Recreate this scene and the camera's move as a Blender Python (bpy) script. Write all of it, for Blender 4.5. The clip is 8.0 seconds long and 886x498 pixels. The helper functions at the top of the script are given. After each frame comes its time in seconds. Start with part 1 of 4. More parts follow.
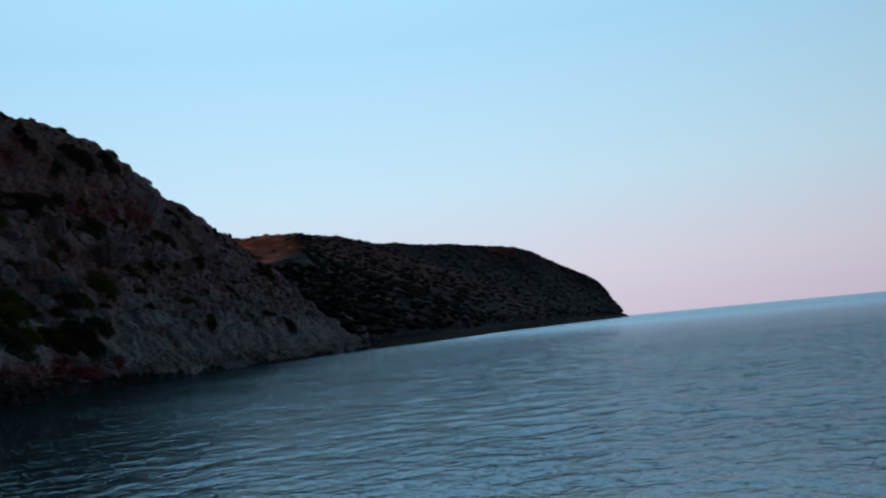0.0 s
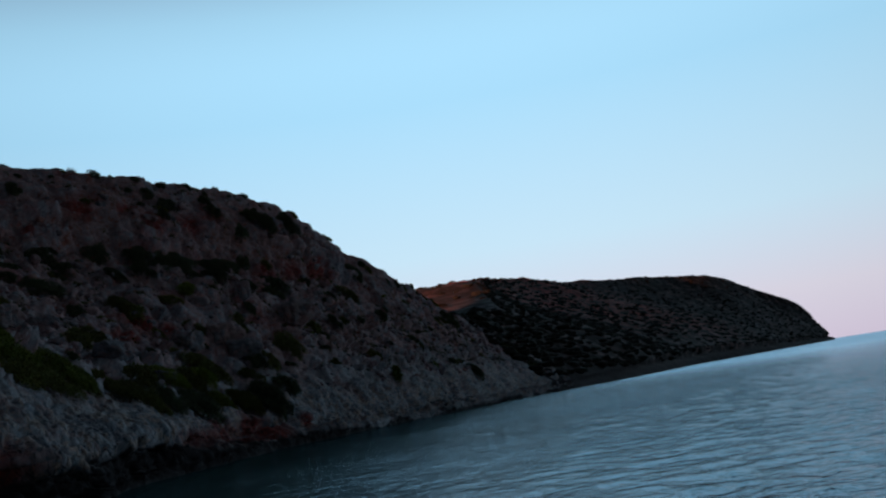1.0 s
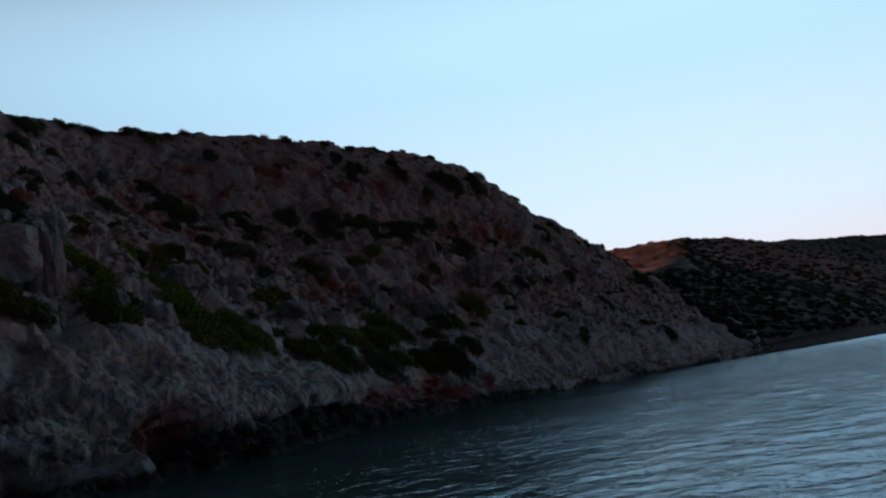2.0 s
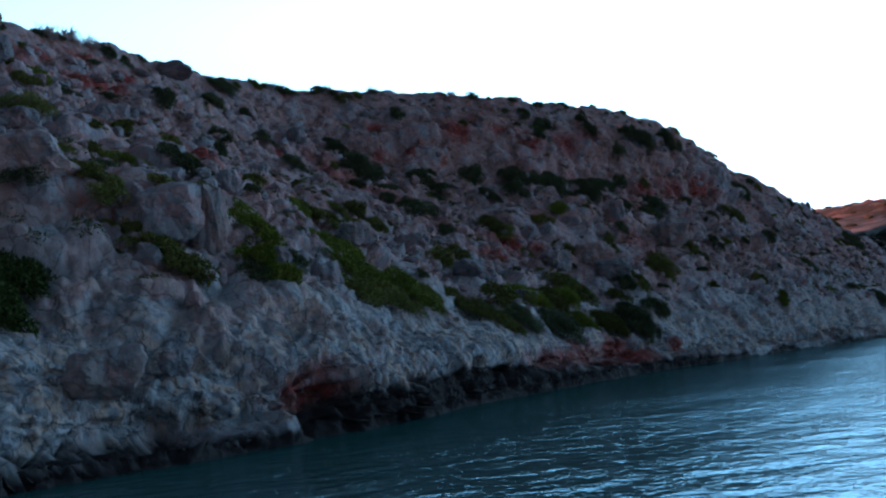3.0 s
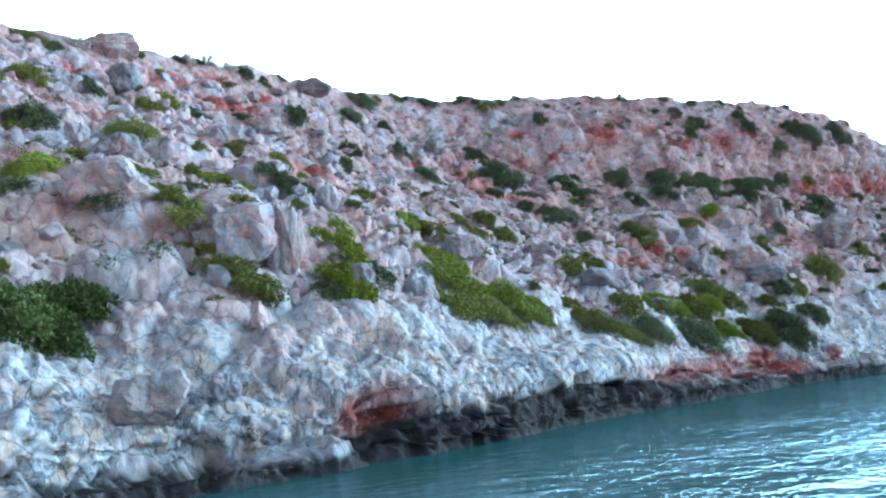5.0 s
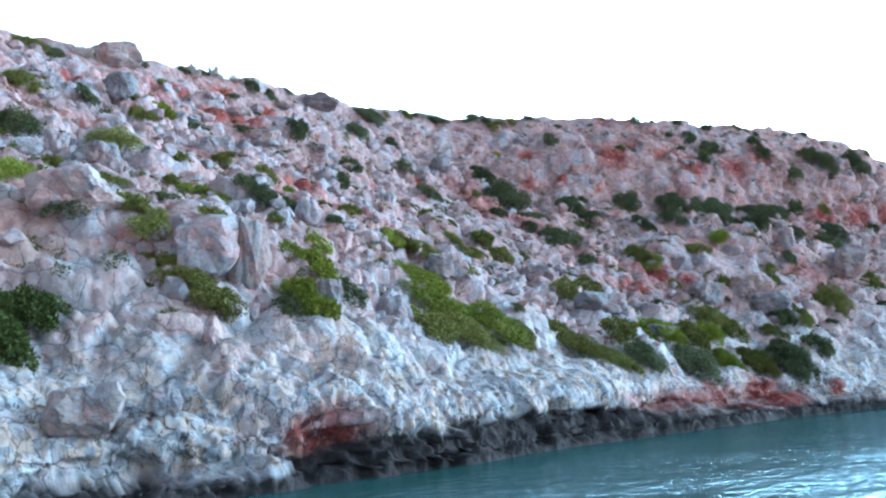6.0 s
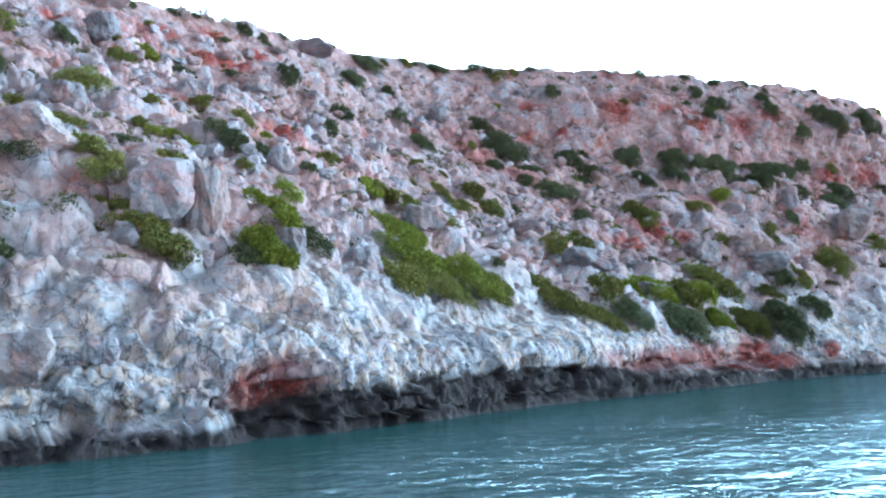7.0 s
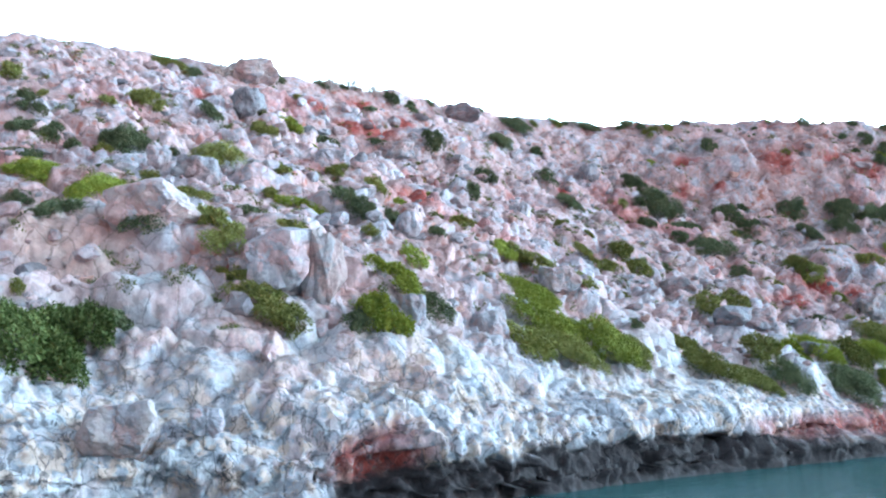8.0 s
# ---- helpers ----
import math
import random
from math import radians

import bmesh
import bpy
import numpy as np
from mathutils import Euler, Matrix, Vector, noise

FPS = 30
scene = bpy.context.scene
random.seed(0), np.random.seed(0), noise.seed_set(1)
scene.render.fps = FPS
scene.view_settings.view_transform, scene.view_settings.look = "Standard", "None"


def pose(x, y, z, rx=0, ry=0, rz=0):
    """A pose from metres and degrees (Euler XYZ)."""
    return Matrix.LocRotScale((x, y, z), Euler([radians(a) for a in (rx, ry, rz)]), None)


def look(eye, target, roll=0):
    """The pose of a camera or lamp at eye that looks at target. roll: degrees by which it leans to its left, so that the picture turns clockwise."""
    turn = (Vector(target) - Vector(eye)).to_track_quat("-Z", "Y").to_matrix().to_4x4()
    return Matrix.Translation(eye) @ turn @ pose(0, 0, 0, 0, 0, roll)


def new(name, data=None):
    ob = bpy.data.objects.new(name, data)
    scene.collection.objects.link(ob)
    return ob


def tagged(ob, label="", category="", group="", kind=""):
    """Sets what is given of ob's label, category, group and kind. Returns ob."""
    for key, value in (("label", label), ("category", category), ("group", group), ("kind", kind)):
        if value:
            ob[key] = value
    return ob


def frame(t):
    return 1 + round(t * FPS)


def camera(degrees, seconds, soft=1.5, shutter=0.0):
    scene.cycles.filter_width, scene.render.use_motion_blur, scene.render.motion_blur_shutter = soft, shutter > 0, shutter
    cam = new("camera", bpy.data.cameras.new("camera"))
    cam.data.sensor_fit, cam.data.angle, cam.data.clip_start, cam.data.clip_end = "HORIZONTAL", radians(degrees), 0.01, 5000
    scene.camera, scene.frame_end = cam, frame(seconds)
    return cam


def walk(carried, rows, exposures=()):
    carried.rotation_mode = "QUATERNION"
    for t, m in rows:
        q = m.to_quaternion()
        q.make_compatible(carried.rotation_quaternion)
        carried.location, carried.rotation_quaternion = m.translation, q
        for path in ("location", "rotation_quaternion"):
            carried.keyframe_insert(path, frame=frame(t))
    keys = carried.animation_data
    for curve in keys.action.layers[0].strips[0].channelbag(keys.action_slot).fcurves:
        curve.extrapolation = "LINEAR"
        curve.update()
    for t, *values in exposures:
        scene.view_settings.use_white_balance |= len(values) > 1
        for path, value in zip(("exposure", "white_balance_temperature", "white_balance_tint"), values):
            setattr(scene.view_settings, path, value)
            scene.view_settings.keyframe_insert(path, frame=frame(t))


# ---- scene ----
cam = camera(45.04, 8.0, soft=2.3)
PATH = [
    (0, (0.085, -0.067, 2.462), (6.559, 7.515, 3.236), -5.40),
    (0.5, (1.425, 0.640, 2.636), (6.816, 8.990, 3.739), -6.89),
    (1, (2.931, 1.366, 2.615), (8.002, 9.877, 3.978), -8.75),
    (1.2, (3.509, 1.576, 2.539), (8.150, 10.337, 3.839), -9.55),
    (2.3, (6.587, 2.750, 2.347), (9.422, 12.240, 3.727), -7.02),
    (2.5, (7.168, 3.066, 2.406), (9.554, 12.673, 3.829), -6.76),
    (3, (8.555, 3.867, 2.477), (10.057, 13.690, 3.589), -6.13),
    (3.5, (9.876, 4.333, 2.514), (10.591, 14.207, 3.924), -6.29),
    (4, (11.345, 5.205, 2.612), (11.665, 15.128, 3.808), -6.09),
    (4.2, (11.859, 5.503, 2.720), (11.827, 15.401, 4.145), -6.91),
    (5.3, (15.546, 5.911, 2.481), (15.093, 15.810, 3.827), -5.72),
    (5.5, (16.089, 6.250, 2.439), (15.206, 16.080, 4.048), -4.50),
    (6, (17.909, 6.968, 2.477), (17.397, 16.834, 4.024), -4.41),
    (6.5, (19.011, 8.172, 2.444), (18.577, 18.097, 3.584), -3.88),
    (7, (20.473, 9.156, 2.456), (19.771, 19.067, 3.581), -3.02),
    (7.5, (21.961, 10.082, 2.638), (20.540, 19.883, 4.027), -5.58),
    (8, (23.269, 11.110, 2.649), (20.982, 20.681, 4.427), -3.09),
]
EXPOSURES = [(0.0, -0.04, 6500, 13), (1.2, -0.02, 6500, 13), (2.3, 0.35, 7200, 24), (2.6, 0.7, 7000, 24), (3.0, 1.85, 5550, 9), (3.5, 3.25, 5700, 3),
             (4.0, 4.1, 6150, 6), (5.3, 4.8, 6500, 10), (6.5, 4.72, 6750, 15), (8.0, 5.1, 7000, 17)]  # seconds, stops, kelvin, tint

# ---- world and sun: a clear sky just after the sun has left the shore, brightest low over the sea ahead ----
SUN_FROM, SUN_UP = math.radians(-108), math.radians(3.2)  # compass from +y towards +x, height
world = bpy.data.worlds.new("dusk_sky")
scene.world = world
world.use_nodes = True
wn, wl = world.node_tree.nodes, world.node_tree.links
wn.clear()


def wnode(kind, **sets):
    n = wn.new(kind)
    for k, v in sets.items():
        n.inputs[k].default_value = v
    return n


def wmath(op, a, b=None, clamp=False):
    n = wn.new("ShaderNodeMath")
    n.operation, n.use_clamp = op, clamp
    for i, v in enumerate((a, b)):
        if v is None:
            continue
        if isinstance(v, (int, float)):
            n.inputs[i].default_value = v
        else:
            wl.new(v, n.inputs[i])
    return n.outputs[0]


coord = wn.new("ShaderNodeTexCoord")
split = wn.new("ShaderNodeSeparateXYZ")
wl.new(coord.outputs["Generated"], split.inputs[0])
height = wmath("MAXIMUM", split.outputs["Z"], 0.0)
ramp = wn.new("ShaderNodeValToRGB")
wl.new(height, ramp.inputs[0])
els = ramp.color_ramp.elements
els[0].position, els[0].color = 0.0, (0.62, 0.56, 0.68, 1)
els[1].position, els[1].color = 1.0, (0.55, 0.62, 0.80, 1)
for at, col in ((0.05, (0.66, 0.65, 0.74)), (0.13, (0.54, 0.76, 0.89)), (0.27, (0.40, 0.74, 0.97)), (0.36, (0.44, 0.81, 1.06)), (0.5, (0.45, 0.67, 0.94))):
    e = els.new(at)
    e.color = (*col, 1)
# the glow falls off smoothly away from the bright side and towards the zenith
side = wn.new("ShaderNodeVectorMath")
side.operation = "DOT_PRODUCT"
side.inputs[1].default_value = (0.53, 0.848, 0.0)
wl.new(coord.outputs["Generated"], side.inputs[0])
ahead = wmath("MULTIPLY_ADD", side.outputs["Value"], 0.5)
ahead.node.inputs[2].default_value = 0.5
glow = wmath("POWER", wmath("MAXIMUM", ahead, 0.0), 3.0)
fall = wn.new("ShaderNodeMapRange")
fall.interpolation_type = "SMOOTHSTEP"
wl.new(height, fall.inputs["Value"])
for key, v in (("From Min", 0.30), ("From Max", 0.56), ("To Min", 1.0), ("To Max", 0.0)):
    fall.inputs[key].default_value = v
low = fall.outputs["Result"]
shine = wmath("MULTIPLY", glow, low)
level = wmath("MULTIPLY_ADD", shine, 1.05)
level.node.inputs[2].default_value = 0.028
nishita = wn.new("ShaderNodeTexSky")
nishita.sky_type, nishita.sun_disc = "NISHITA", False
nishita.sun_elevation, nishita.sun_rotation = SUN_UP, SUN_FROM
tint = wn.new("ShaderNodeVectorMath")
tint.operation = "SCALE"
wl.new(ramp.outputs["Color"], tint.inputs[0])
wl.new(level, tint.inputs["Scale"])
both = wn.new("ShaderNodeMixRGB")
both.blend_type, both.inputs[0].default_value = "ADD", 0.0018
wl.new(tint.outputs[0], both.inputs[1])
wl.new(nishita.outputs[0], both.inputs[2])
back = wnode("ShaderNodeBackground", Strength=1.0)
wl.new(both.outputs[0], back.inputs[0])
wl.new(back.outputs[0], wn.new("ShaderNodeOutputWorld").inputs[0])

sun_data = bpy.data.lights.new("sun", "SUN")
sun_data.energy, sun_data.angle, sun_data.color = 7.0, math.radians(0.5), (1.0, 0.36, 0.25)
sun = new("sun", sun_data)
sun.matrix_world = look((0, 0, 300), (-math.sin(SUN_FROM) * 100, -math.cos(SUN_FROM) * 100, 300 - 100 * math.tan(SUN_UP)))

walk(cam, [(t, look(eye, target, roll)) for t, eye, target, roll in PATH], EXPOSURES)

# ---- noise on arrays of points, for relief ----
def hashed(i, j, k, salt):
    h = (i.astype(np.int64) * 374761393 + j.astype(np.int64) * 668265263 + k.astype(np.int64) * 2147483647 + salt * 974634777) & 0xFFFFFFFF
    h = ((h ^ (h >> 13)) * 1274126177) & 0xFFFFFFFF
    h = ((h ^ (h >> 16)) * 2246822519) & 0xFFFFFFFF
    return ((h ^ (h >> 15)) & 0xFFFFFF) / float(0x1000000)


def smooth_noise(p, salt=0):
    """Value noise in -1..1."""
    f = np.floor(p)
    u = p - f
    u = u * u * (3 - 2 * u)
    f = f.astype(np.int64)
    out = 0
    for a in (0, 1):
        for b in (0, 1):
            for c in (0, 1):
                w = (u[:, 0] if a else 1 - u[:, 0]) * (u[:, 1] if b else 1 - u[:, 1]) * (u[:, 2] if c else 1 - u[:, 2])
                out = out + w * hashed(f[:, 0] + a, f[:, 1] + b, f[:, 2] + c, salt)
    return out * 2 - 1


def fbm(p, size, octaves=4, salt=0, gain=0.5):
    out, amp, total = 0, 1.0, 0.0
    for o in range(octaves):
        out = out + amp * smooth_noise(p / size * 2.03**o + 17.3 * o, salt + o)
        total += amp
        amp *= gain
    return out / total


def cells(p, size, salt=0):
    """Distances to the nearest and second-nearest cell point, in cell sizes, a random number for the cell, and the
    height there of a face that tilts at random from cell to cell."""
    q = p / size
    f = np.floor(q).astype(np.int64)
    near, second, who, off = np.full(len(q), 9.0), np.full(len(q), 9.0), np.zeros(len(q)), np.zeros((len(q), 3))
    for a in (-1, 0, 1):
        for b in (-1, 0, 1):
            for c in (-1, 0, 1):
                i, j, k = f[:, 0] + a, f[:, 1] + b, f[:, 2] + c
                at = np.stack([i + hashed(i, j, k, salt), j + hashed(i, j, k, salt + 1), k + hashed(i, j, k, salt + 2)], 1)
                d = np.linalg.norm(at - q, axis=1)
                closer = d < near
                second = np.where(closer, near, np.minimum(second, d))
                who = np.where(closer, hashed(i, j, k, salt + 3), who)
                off = np.where(closer[:, None], q - at, off)
                near = np.where(closer, d, near)
    tilt = np.stack([hashed((who * 1e6).astype(np.int64), 0 * f[:, 0], 0 * f[:, 0], salt + k) - 0.5 for k in (5, 6, 7)], 1)
    return near, second, who, (off * tilt).sum(1) * 2


# ---- the coast: a shoreline seen from the sea, a slope behind it and a ridge on top ----
SHORE = np.array([(-62, -46), (-22, 7), (1.6, 41.4), (6.8, 47.6), (14.6, 58.3), (22.4, 75.8), (30.4, 86.5), (45.0, 108),
                  (54.5, 117), (64, 128), (101, 163), (149, 208), (215, 255), (374, 393), (560, 530), (1010, 860), (1124, 940), (1150, 1010)], float)
_leg = np.r_[0, np.cumsum(np.hypot(*np.diff(SHORE, axis=0).T))]


def shore_at(s):
    """The shoreline's place and its direction inland, softened over some metres."""
    s = np.asarray(s, float)
    spread = np.where(s < 350, 9.0, 60.0)
    place = sum(w * np.stack([np.interp(s + k * spread, _leg, SHORE[:, i]) for i in (0, 1)], -1) for k, w in ((-0.5, 0.25), (0, 0.5), (0.5, 0.25)))
    wide = np.where(s < 350, 30.0, 150.0)
    way = sum(np.stack([np.interp(s + k * wide, _leg, SHORE[:, i]) - np.interp(s + k * wide - wide, _leg, SHORE[:, i]) for i in (0, 1)], -1) for k in (0, 0.5, 1))
    way /= np.linalg.norm(way, axis=-1)[..., None]
    return place, np.stack([-way[..., 1], way[..., 0]], -1)


# the first two heights are unseen ground, raised to keep low sun off the crest
RIDGE_S = (0, 60, 110, 148, 165, 181, 197, 217, 244, 255, 263, 267, 276, 300, 332, 400, 470, 650, 850, 1050, 1250, 1380, 1480, 1530, 1580)
RIDGE_HEIGHT = (44, 42, 36, 40.6, 41.9, 42.7, 43.0, 42.6, 41.2, 39.3, 36.2, 32.6, 28.6, 25, 21, 27, 43, 65, 82, 90.5, 98, 92, 80, 59, 38)
RIDGE_DEPTH = (55, 55, 55, 52, 53, 54, 53, 39, 29, 26, 23.5, 22, 17, 18, 20, 35, 65, 120, 178, 182, 150, 98, 86, 50, 15)

LEDGE_S, LEDGE = (0, 105, 115, 118.5, 121.5, 142, 156, 168, 186, 202, 215, 240), (3, 4, 4.5, 2.6, 0.7, 0.8, 2.2, 5.0, 5.2, 3.5, 2.5, 2)
LIP_S, LIP = (100, 125, 140, 160, 186, 200, 215, 240), (2.0, 2.3, 2.9, 3.3, 3.6, 2.6, 2.0, 2.2)
SAG_S, SAG = (110, 135, 148, 160, 178, 192, 206, 216), (1.2, 2.0, 2.2, -0.2, -0.6, -0.3, 0.4, 0.3)


def coast(s_values, rows, far=False):
    """Points of the coast without relief: an array [row, s, xyz], and the outward normals."""
    place, inland = shore_at(s_values)
    high, deep = np.interp(s_values, RIDGE_S, RIDGE_HEIGHT), np.interp(s_values, RIDGE_S, RIDGE_DEPTH)
    k = np.interp(s_values, (345, 650), (1.0, 4.0)) if far else 1.0
    notch = 0.8 + 0.6 * np.sin(s_values * 0.31) + 0.3 * np.sin(s_values * 0.83)
    ledge = np.interp(s_values, LEDGE_S, LEDGE) * k
    lip = np.interp(s_values, LIP_S, LIP) * k
    sag = np.interp(s_values, SAG_S, SAG)
    out = []
    for r in rows:
        if r < 0:        # below the water
            d, z = 1.0 * k + 5 * k * r, 3.0 * k * r
        elif r < 1:      # the wave-cut notch and the low cliff over it
            d = np.interp(r, (0, 0.25, 0.5, 0.75, 1), (0.35, 0.6, 0.3, 0.1, 0.0)) * k * np.maximum(notch, 0.2) + ledge * min(1.0, max(0.0, r - 0.33) / 0.2)
            z = r * lip
        elif r < 2:      # the slope up to the ridge
            u = r - 1
            d = ledge + (deep - ledge) * u
            z = lip + (high - lip) * (0.94 * u + 0.06 * u**4 + 0.03 * np.sin(u * 6.28)) + sag * np.sin(3.14159 * u) * (1 if not far else 0)
        else:            # the top: far falls off behind; near rises unseen, added to shade the crest
            u = r - 2
            d = deep + u * (420 if far else 90)
            z = high + (6 * u - 30 * u * u if far else np.interp(s_values, (0, 130, 160, 190, 240, 280), (34, 34, 26, 18, 14, 12)) * u - 2 * u * u)
        out.append(np.stack([place[:, 0] + inland[:, 0] * d, place[:, 1] + inland[:, 1] * d, z + 0 * s_values], -1))
    pts = np.array(out)
    du, dv = np.gradient(pts, axis=1), np.gradient(pts, axis=0)
    n = np.cross(du, dv)
    n /= np.linalg.norm(n, axis=-1)[..., None] + 1e-9
    n[n[..., 2].mean() < 0] *= -1
    return pts, n


def sheet_mesh(name, pts, floats=()):
    rows, cols = pts.shape[:2]
    at = np.arange(rows * cols).reshape(rows, cols)
    quads = np.stack([at[:-1, :-1], at[:-1, 1:], at[1:, 1:], at[1:, :-1]], -1).reshape(-1, 4)
    me = bpy.data.meshes.new(name)
    me.vertices.add(rows * cols)
    me.vertices.foreach_set("co", pts.reshape(-1).astype(np.float32))
    me.loops.add(quads.size)
    me.loops.foreach_set("vertex_index", quads.reshape(-1).astype(np.int32))
    me.polygons.add(len(quads))
    me.polygons.foreach_set("loop_start", np.arange(0, quads.size, 4, dtype=np.int32))
    me.update(calc_edges=True)
    for key, values in floats:
        me.attributes.new(key, "FLOAT", "POINT").data.foreach_set("value", np.asarray(values, np.float32).reshape(-1))
    me.validate()
    return me


# ---- materials ----
def material(name):
    mat = bpy.data.materials.new(name)
    mat.use_nodes = True
    nodes, links = mat.node_tree.nodes, mat.node_tree.links
    return mat, nodes, links, nodes["Principled BSDF"]


def node(nodes, links, kind, feed=None, **sets):
    """A node with its inputs set (sets) or linked (feed: input name or number to socket)."""
    n = nodes.new(kind)
    for key, value in sets.items():
        n.inputs[key.replace("_", " ")].default_value = value
    for key, value in (feed or {}).items():
        links.new(value, n.inputs[key])
    return n


def blend(nodes, links, fac, a, b, mode="MIX"):
    n = nodes.new("ShaderNodeMixRGB")
    n.blend_type = mode
    for i, v in enumerate((fac, a, b)):
        if isinstance(v, (int, float)):
            n.inputs[i].default_value = v
        elif isinstance(v, tuple):
            n.inputs[i].default_value = (*v, 1) if len(v) == 3 else v
        else:
            links.new(v, n.inputs[i])
    return n.outputs[0]


def span(nodes, links, value, lo, hi, to_lo=0.0, to_hi=1.0):
    n = nodes.new("ShaderNodeMapRange")
    links.new(value, n.inputs["Value"])
    for key, v in (("From Min", lo), ("From Max", hi), ("To Min", to_lo), ("To Max", to_hi)):
        n.inputs[key].default_value = v
    return n.outputs["Result"]


def rock_material(name, sized=1.0, plain=False, scrub=0.0, many=False, tint=((0.26, 0.295, 0.34), (0.45, 0.475, 0.51))):
    mat, nodes, links, bsdf = material(name)
    geo = nodes.new("ShaderNodeNewGeometry")
    where = geo.outputs["Position"]

    def noise_tex(scale, detail=6.0, rough=0.55):
        return node(nodes, links, "ShaderNodeTexNoise", {"Vector": where}, Scale=scale / sized, Detail=detail, Roughness=rough).outputs["Fac"]

    def attr(key):
        n = nodes.new("ShaderNodeAttribute")
        n.attribute_name = key
        return n.outputs["Fac"]

    bent = node(nodes, links, "ShaderNodeTexNoise", {"Vector": where}, Scale=0.8 / sized, Detail=5.0, Roughness=0.6)
    shift = node(nodes, links, "ShaderNodeVectorMath", {0: where, 1: bent.outputs["Color"]})

    def cell_tex(scale, feature="F1"):
        n = node(nodes, links, "ShaderNodeTexVoronoi", {"Vector": shift.outputs[0]}, Scale=scale / sized)
        n.feature = feature
        return n

    broad, mid, fine = noise_tex(0.16), noise_tex(0.7), noise_tex(4.0, 9.0, 0.7)
    big, small = cell_tex(0.75), cell_tex(2.4)
    tone_big = node(nodes, links, "ShaderNodeSeparateColor", {0: big.outputs["Color"]})
    tone_small = node(nodes, links, "ShaderNodeSeparateColor", {0: small.outputs["Color"]})
    grey = blend(nodes, links, span(nodes, links, fine, 0.28, 0.72), (0.215, 0.235, 0.285), (0.45, 0.475, 0.535))
    warm = blend(nodes, links, span(nodes, links, fine, 0.28, 0.72), (0.34, 0.22, 0.23), (0.585, 0.42, 0.42))
    pick = node(nodes, links, "ShaderNodeMath", {0: broad, 1: span(nodes, links, tone_big.outputs[0], 0, 1, -0.13, 0.13)})
    pick = node(nodes, links, "ShaderNodeMath", {0: pick.outputs[0], 1: span(nodes, links, tone_small.outputs[0], 0, 1, -0.1, 0.1)})
    col = blend(nodes, links, span(nodes, links, pick.outputs[0], 0.46, 0.56), grey, warm)
    col = blend(nodes, links, span(nodes, links, mid, 0.54, 0.70, 0, 0.35), col, (0.60, 0.58, 0.58))
    if not plain:
        red_one = node(nodes, links, "ShaderNodeMath", {0: span(nodes, links, tone_small.outputs[2], 0.8, 0.9), 1: attr("soil")})
        red_one.operation = "MULTIPLY"
        col = blend(nodes, links, attr("soil"), col, blend(nodes, links, fine, (0.27, 0.17, 0.165), (0.47, 0.345, 0.345)))
        col = blend(nodes, links, red_one.outputs[0], col, blend(nodes, links, fine, (0.22, 0.06, 0.045), (0.5, 0.22, 0.17)))
        rust = node(nodes, links, "ShaderNodeMath", {0: attr("rust"), 1: span(nodes, links, noise_tex(1.6, 6.0, 0.65), 0.3, 0.45)})
        rust.operation = "MULTIPLY"
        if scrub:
            # far slope: scrub cover, blackened further to put the headland's shade into the colour
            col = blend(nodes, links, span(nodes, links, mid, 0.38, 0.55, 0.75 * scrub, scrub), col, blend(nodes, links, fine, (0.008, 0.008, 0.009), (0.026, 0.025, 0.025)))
        pale_rock = blend(nodes, links, fine, (0.36, 0.405, 0.445), (0.555, 0.605, 0.645))
        col = blend(nodes, links, attr("warm"), col, blend(nodes, links, fine, (0.45, 0.335, 0.31), (0.72, 0.60, 0.565)))
        col = blend(nodes, links, attr("pale"), col, pale_rock)
        lichen = node(nodes, links, "ShaderNodeMath", {0: span(nodes, links, noise_tex(0.95, 7.0, 0.6), 0.49, 0.54, 0, 0.85), 1: attr("washed")})
        lichen.operation = "MULTIPLY"
        col = blend(nodes, links, lichen.outputs[0], col, blend(nodes, links, fine, (0.42, 0.31, 0.26), (0.66, 0.55, 0.48)))
        tarnish = node(nodes, links, "ShaderNodeMath", {0: span(nodes, links, noise_tex(1.5, 7.0, 0.65), 0.52, 0.57, 0, 0.85), 1: attr("washed")})
        tarnish.operation = "MULTIPLY"
        col = blend(nodes, links, tarnish.outputs[0], col, blend(nodes, links, fine, (0.17, 0.215, 0.27), (0.36, 0.42, 0.485)))
        col = blend(nodes, links, rust.outputs[0], col, blend(nodes, links, fine, (0.17, 0.028, 0.024), (0.44, 0.115, 0.1)))
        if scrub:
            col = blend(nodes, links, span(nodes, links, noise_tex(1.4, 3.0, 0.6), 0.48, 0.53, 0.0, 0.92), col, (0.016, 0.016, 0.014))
        rift = node(nodes, links, "ShaderNodeMapping", {"Vector": shift.outputs[0]}, Scale=(1.0, 1.0, 0.45))
        rifts = node(nodes, links, "ShaderNodeTexVoronoi", {"Vector": rift.outputs[0]}, Scale=1.25 / sized)
        rifts.feature = "DISTANCE_TO_EDGE"
        thin = node(nodes, links, "ShaderNodeMath", {0: span(nodes, links, rifts.outputs["Distance"], 0.012, 0.035, 1.0, 0.0), 1: span(nodes, links, noise_tex(0.9), 0.45, 0.55)})
        thin.operation = "MULTIPLY"
        thin = node(nodes, links, "ShaderNodeMath", {0: thin.outputs[0], 1: attr("washed")})
        thin.operation = "MULTIPLY"
        col = blend(nodes, links, span(nodes, links, thin.outputs[0], 0, 1, 0, 0.8), col, (0.045, 0.045, 0.052))
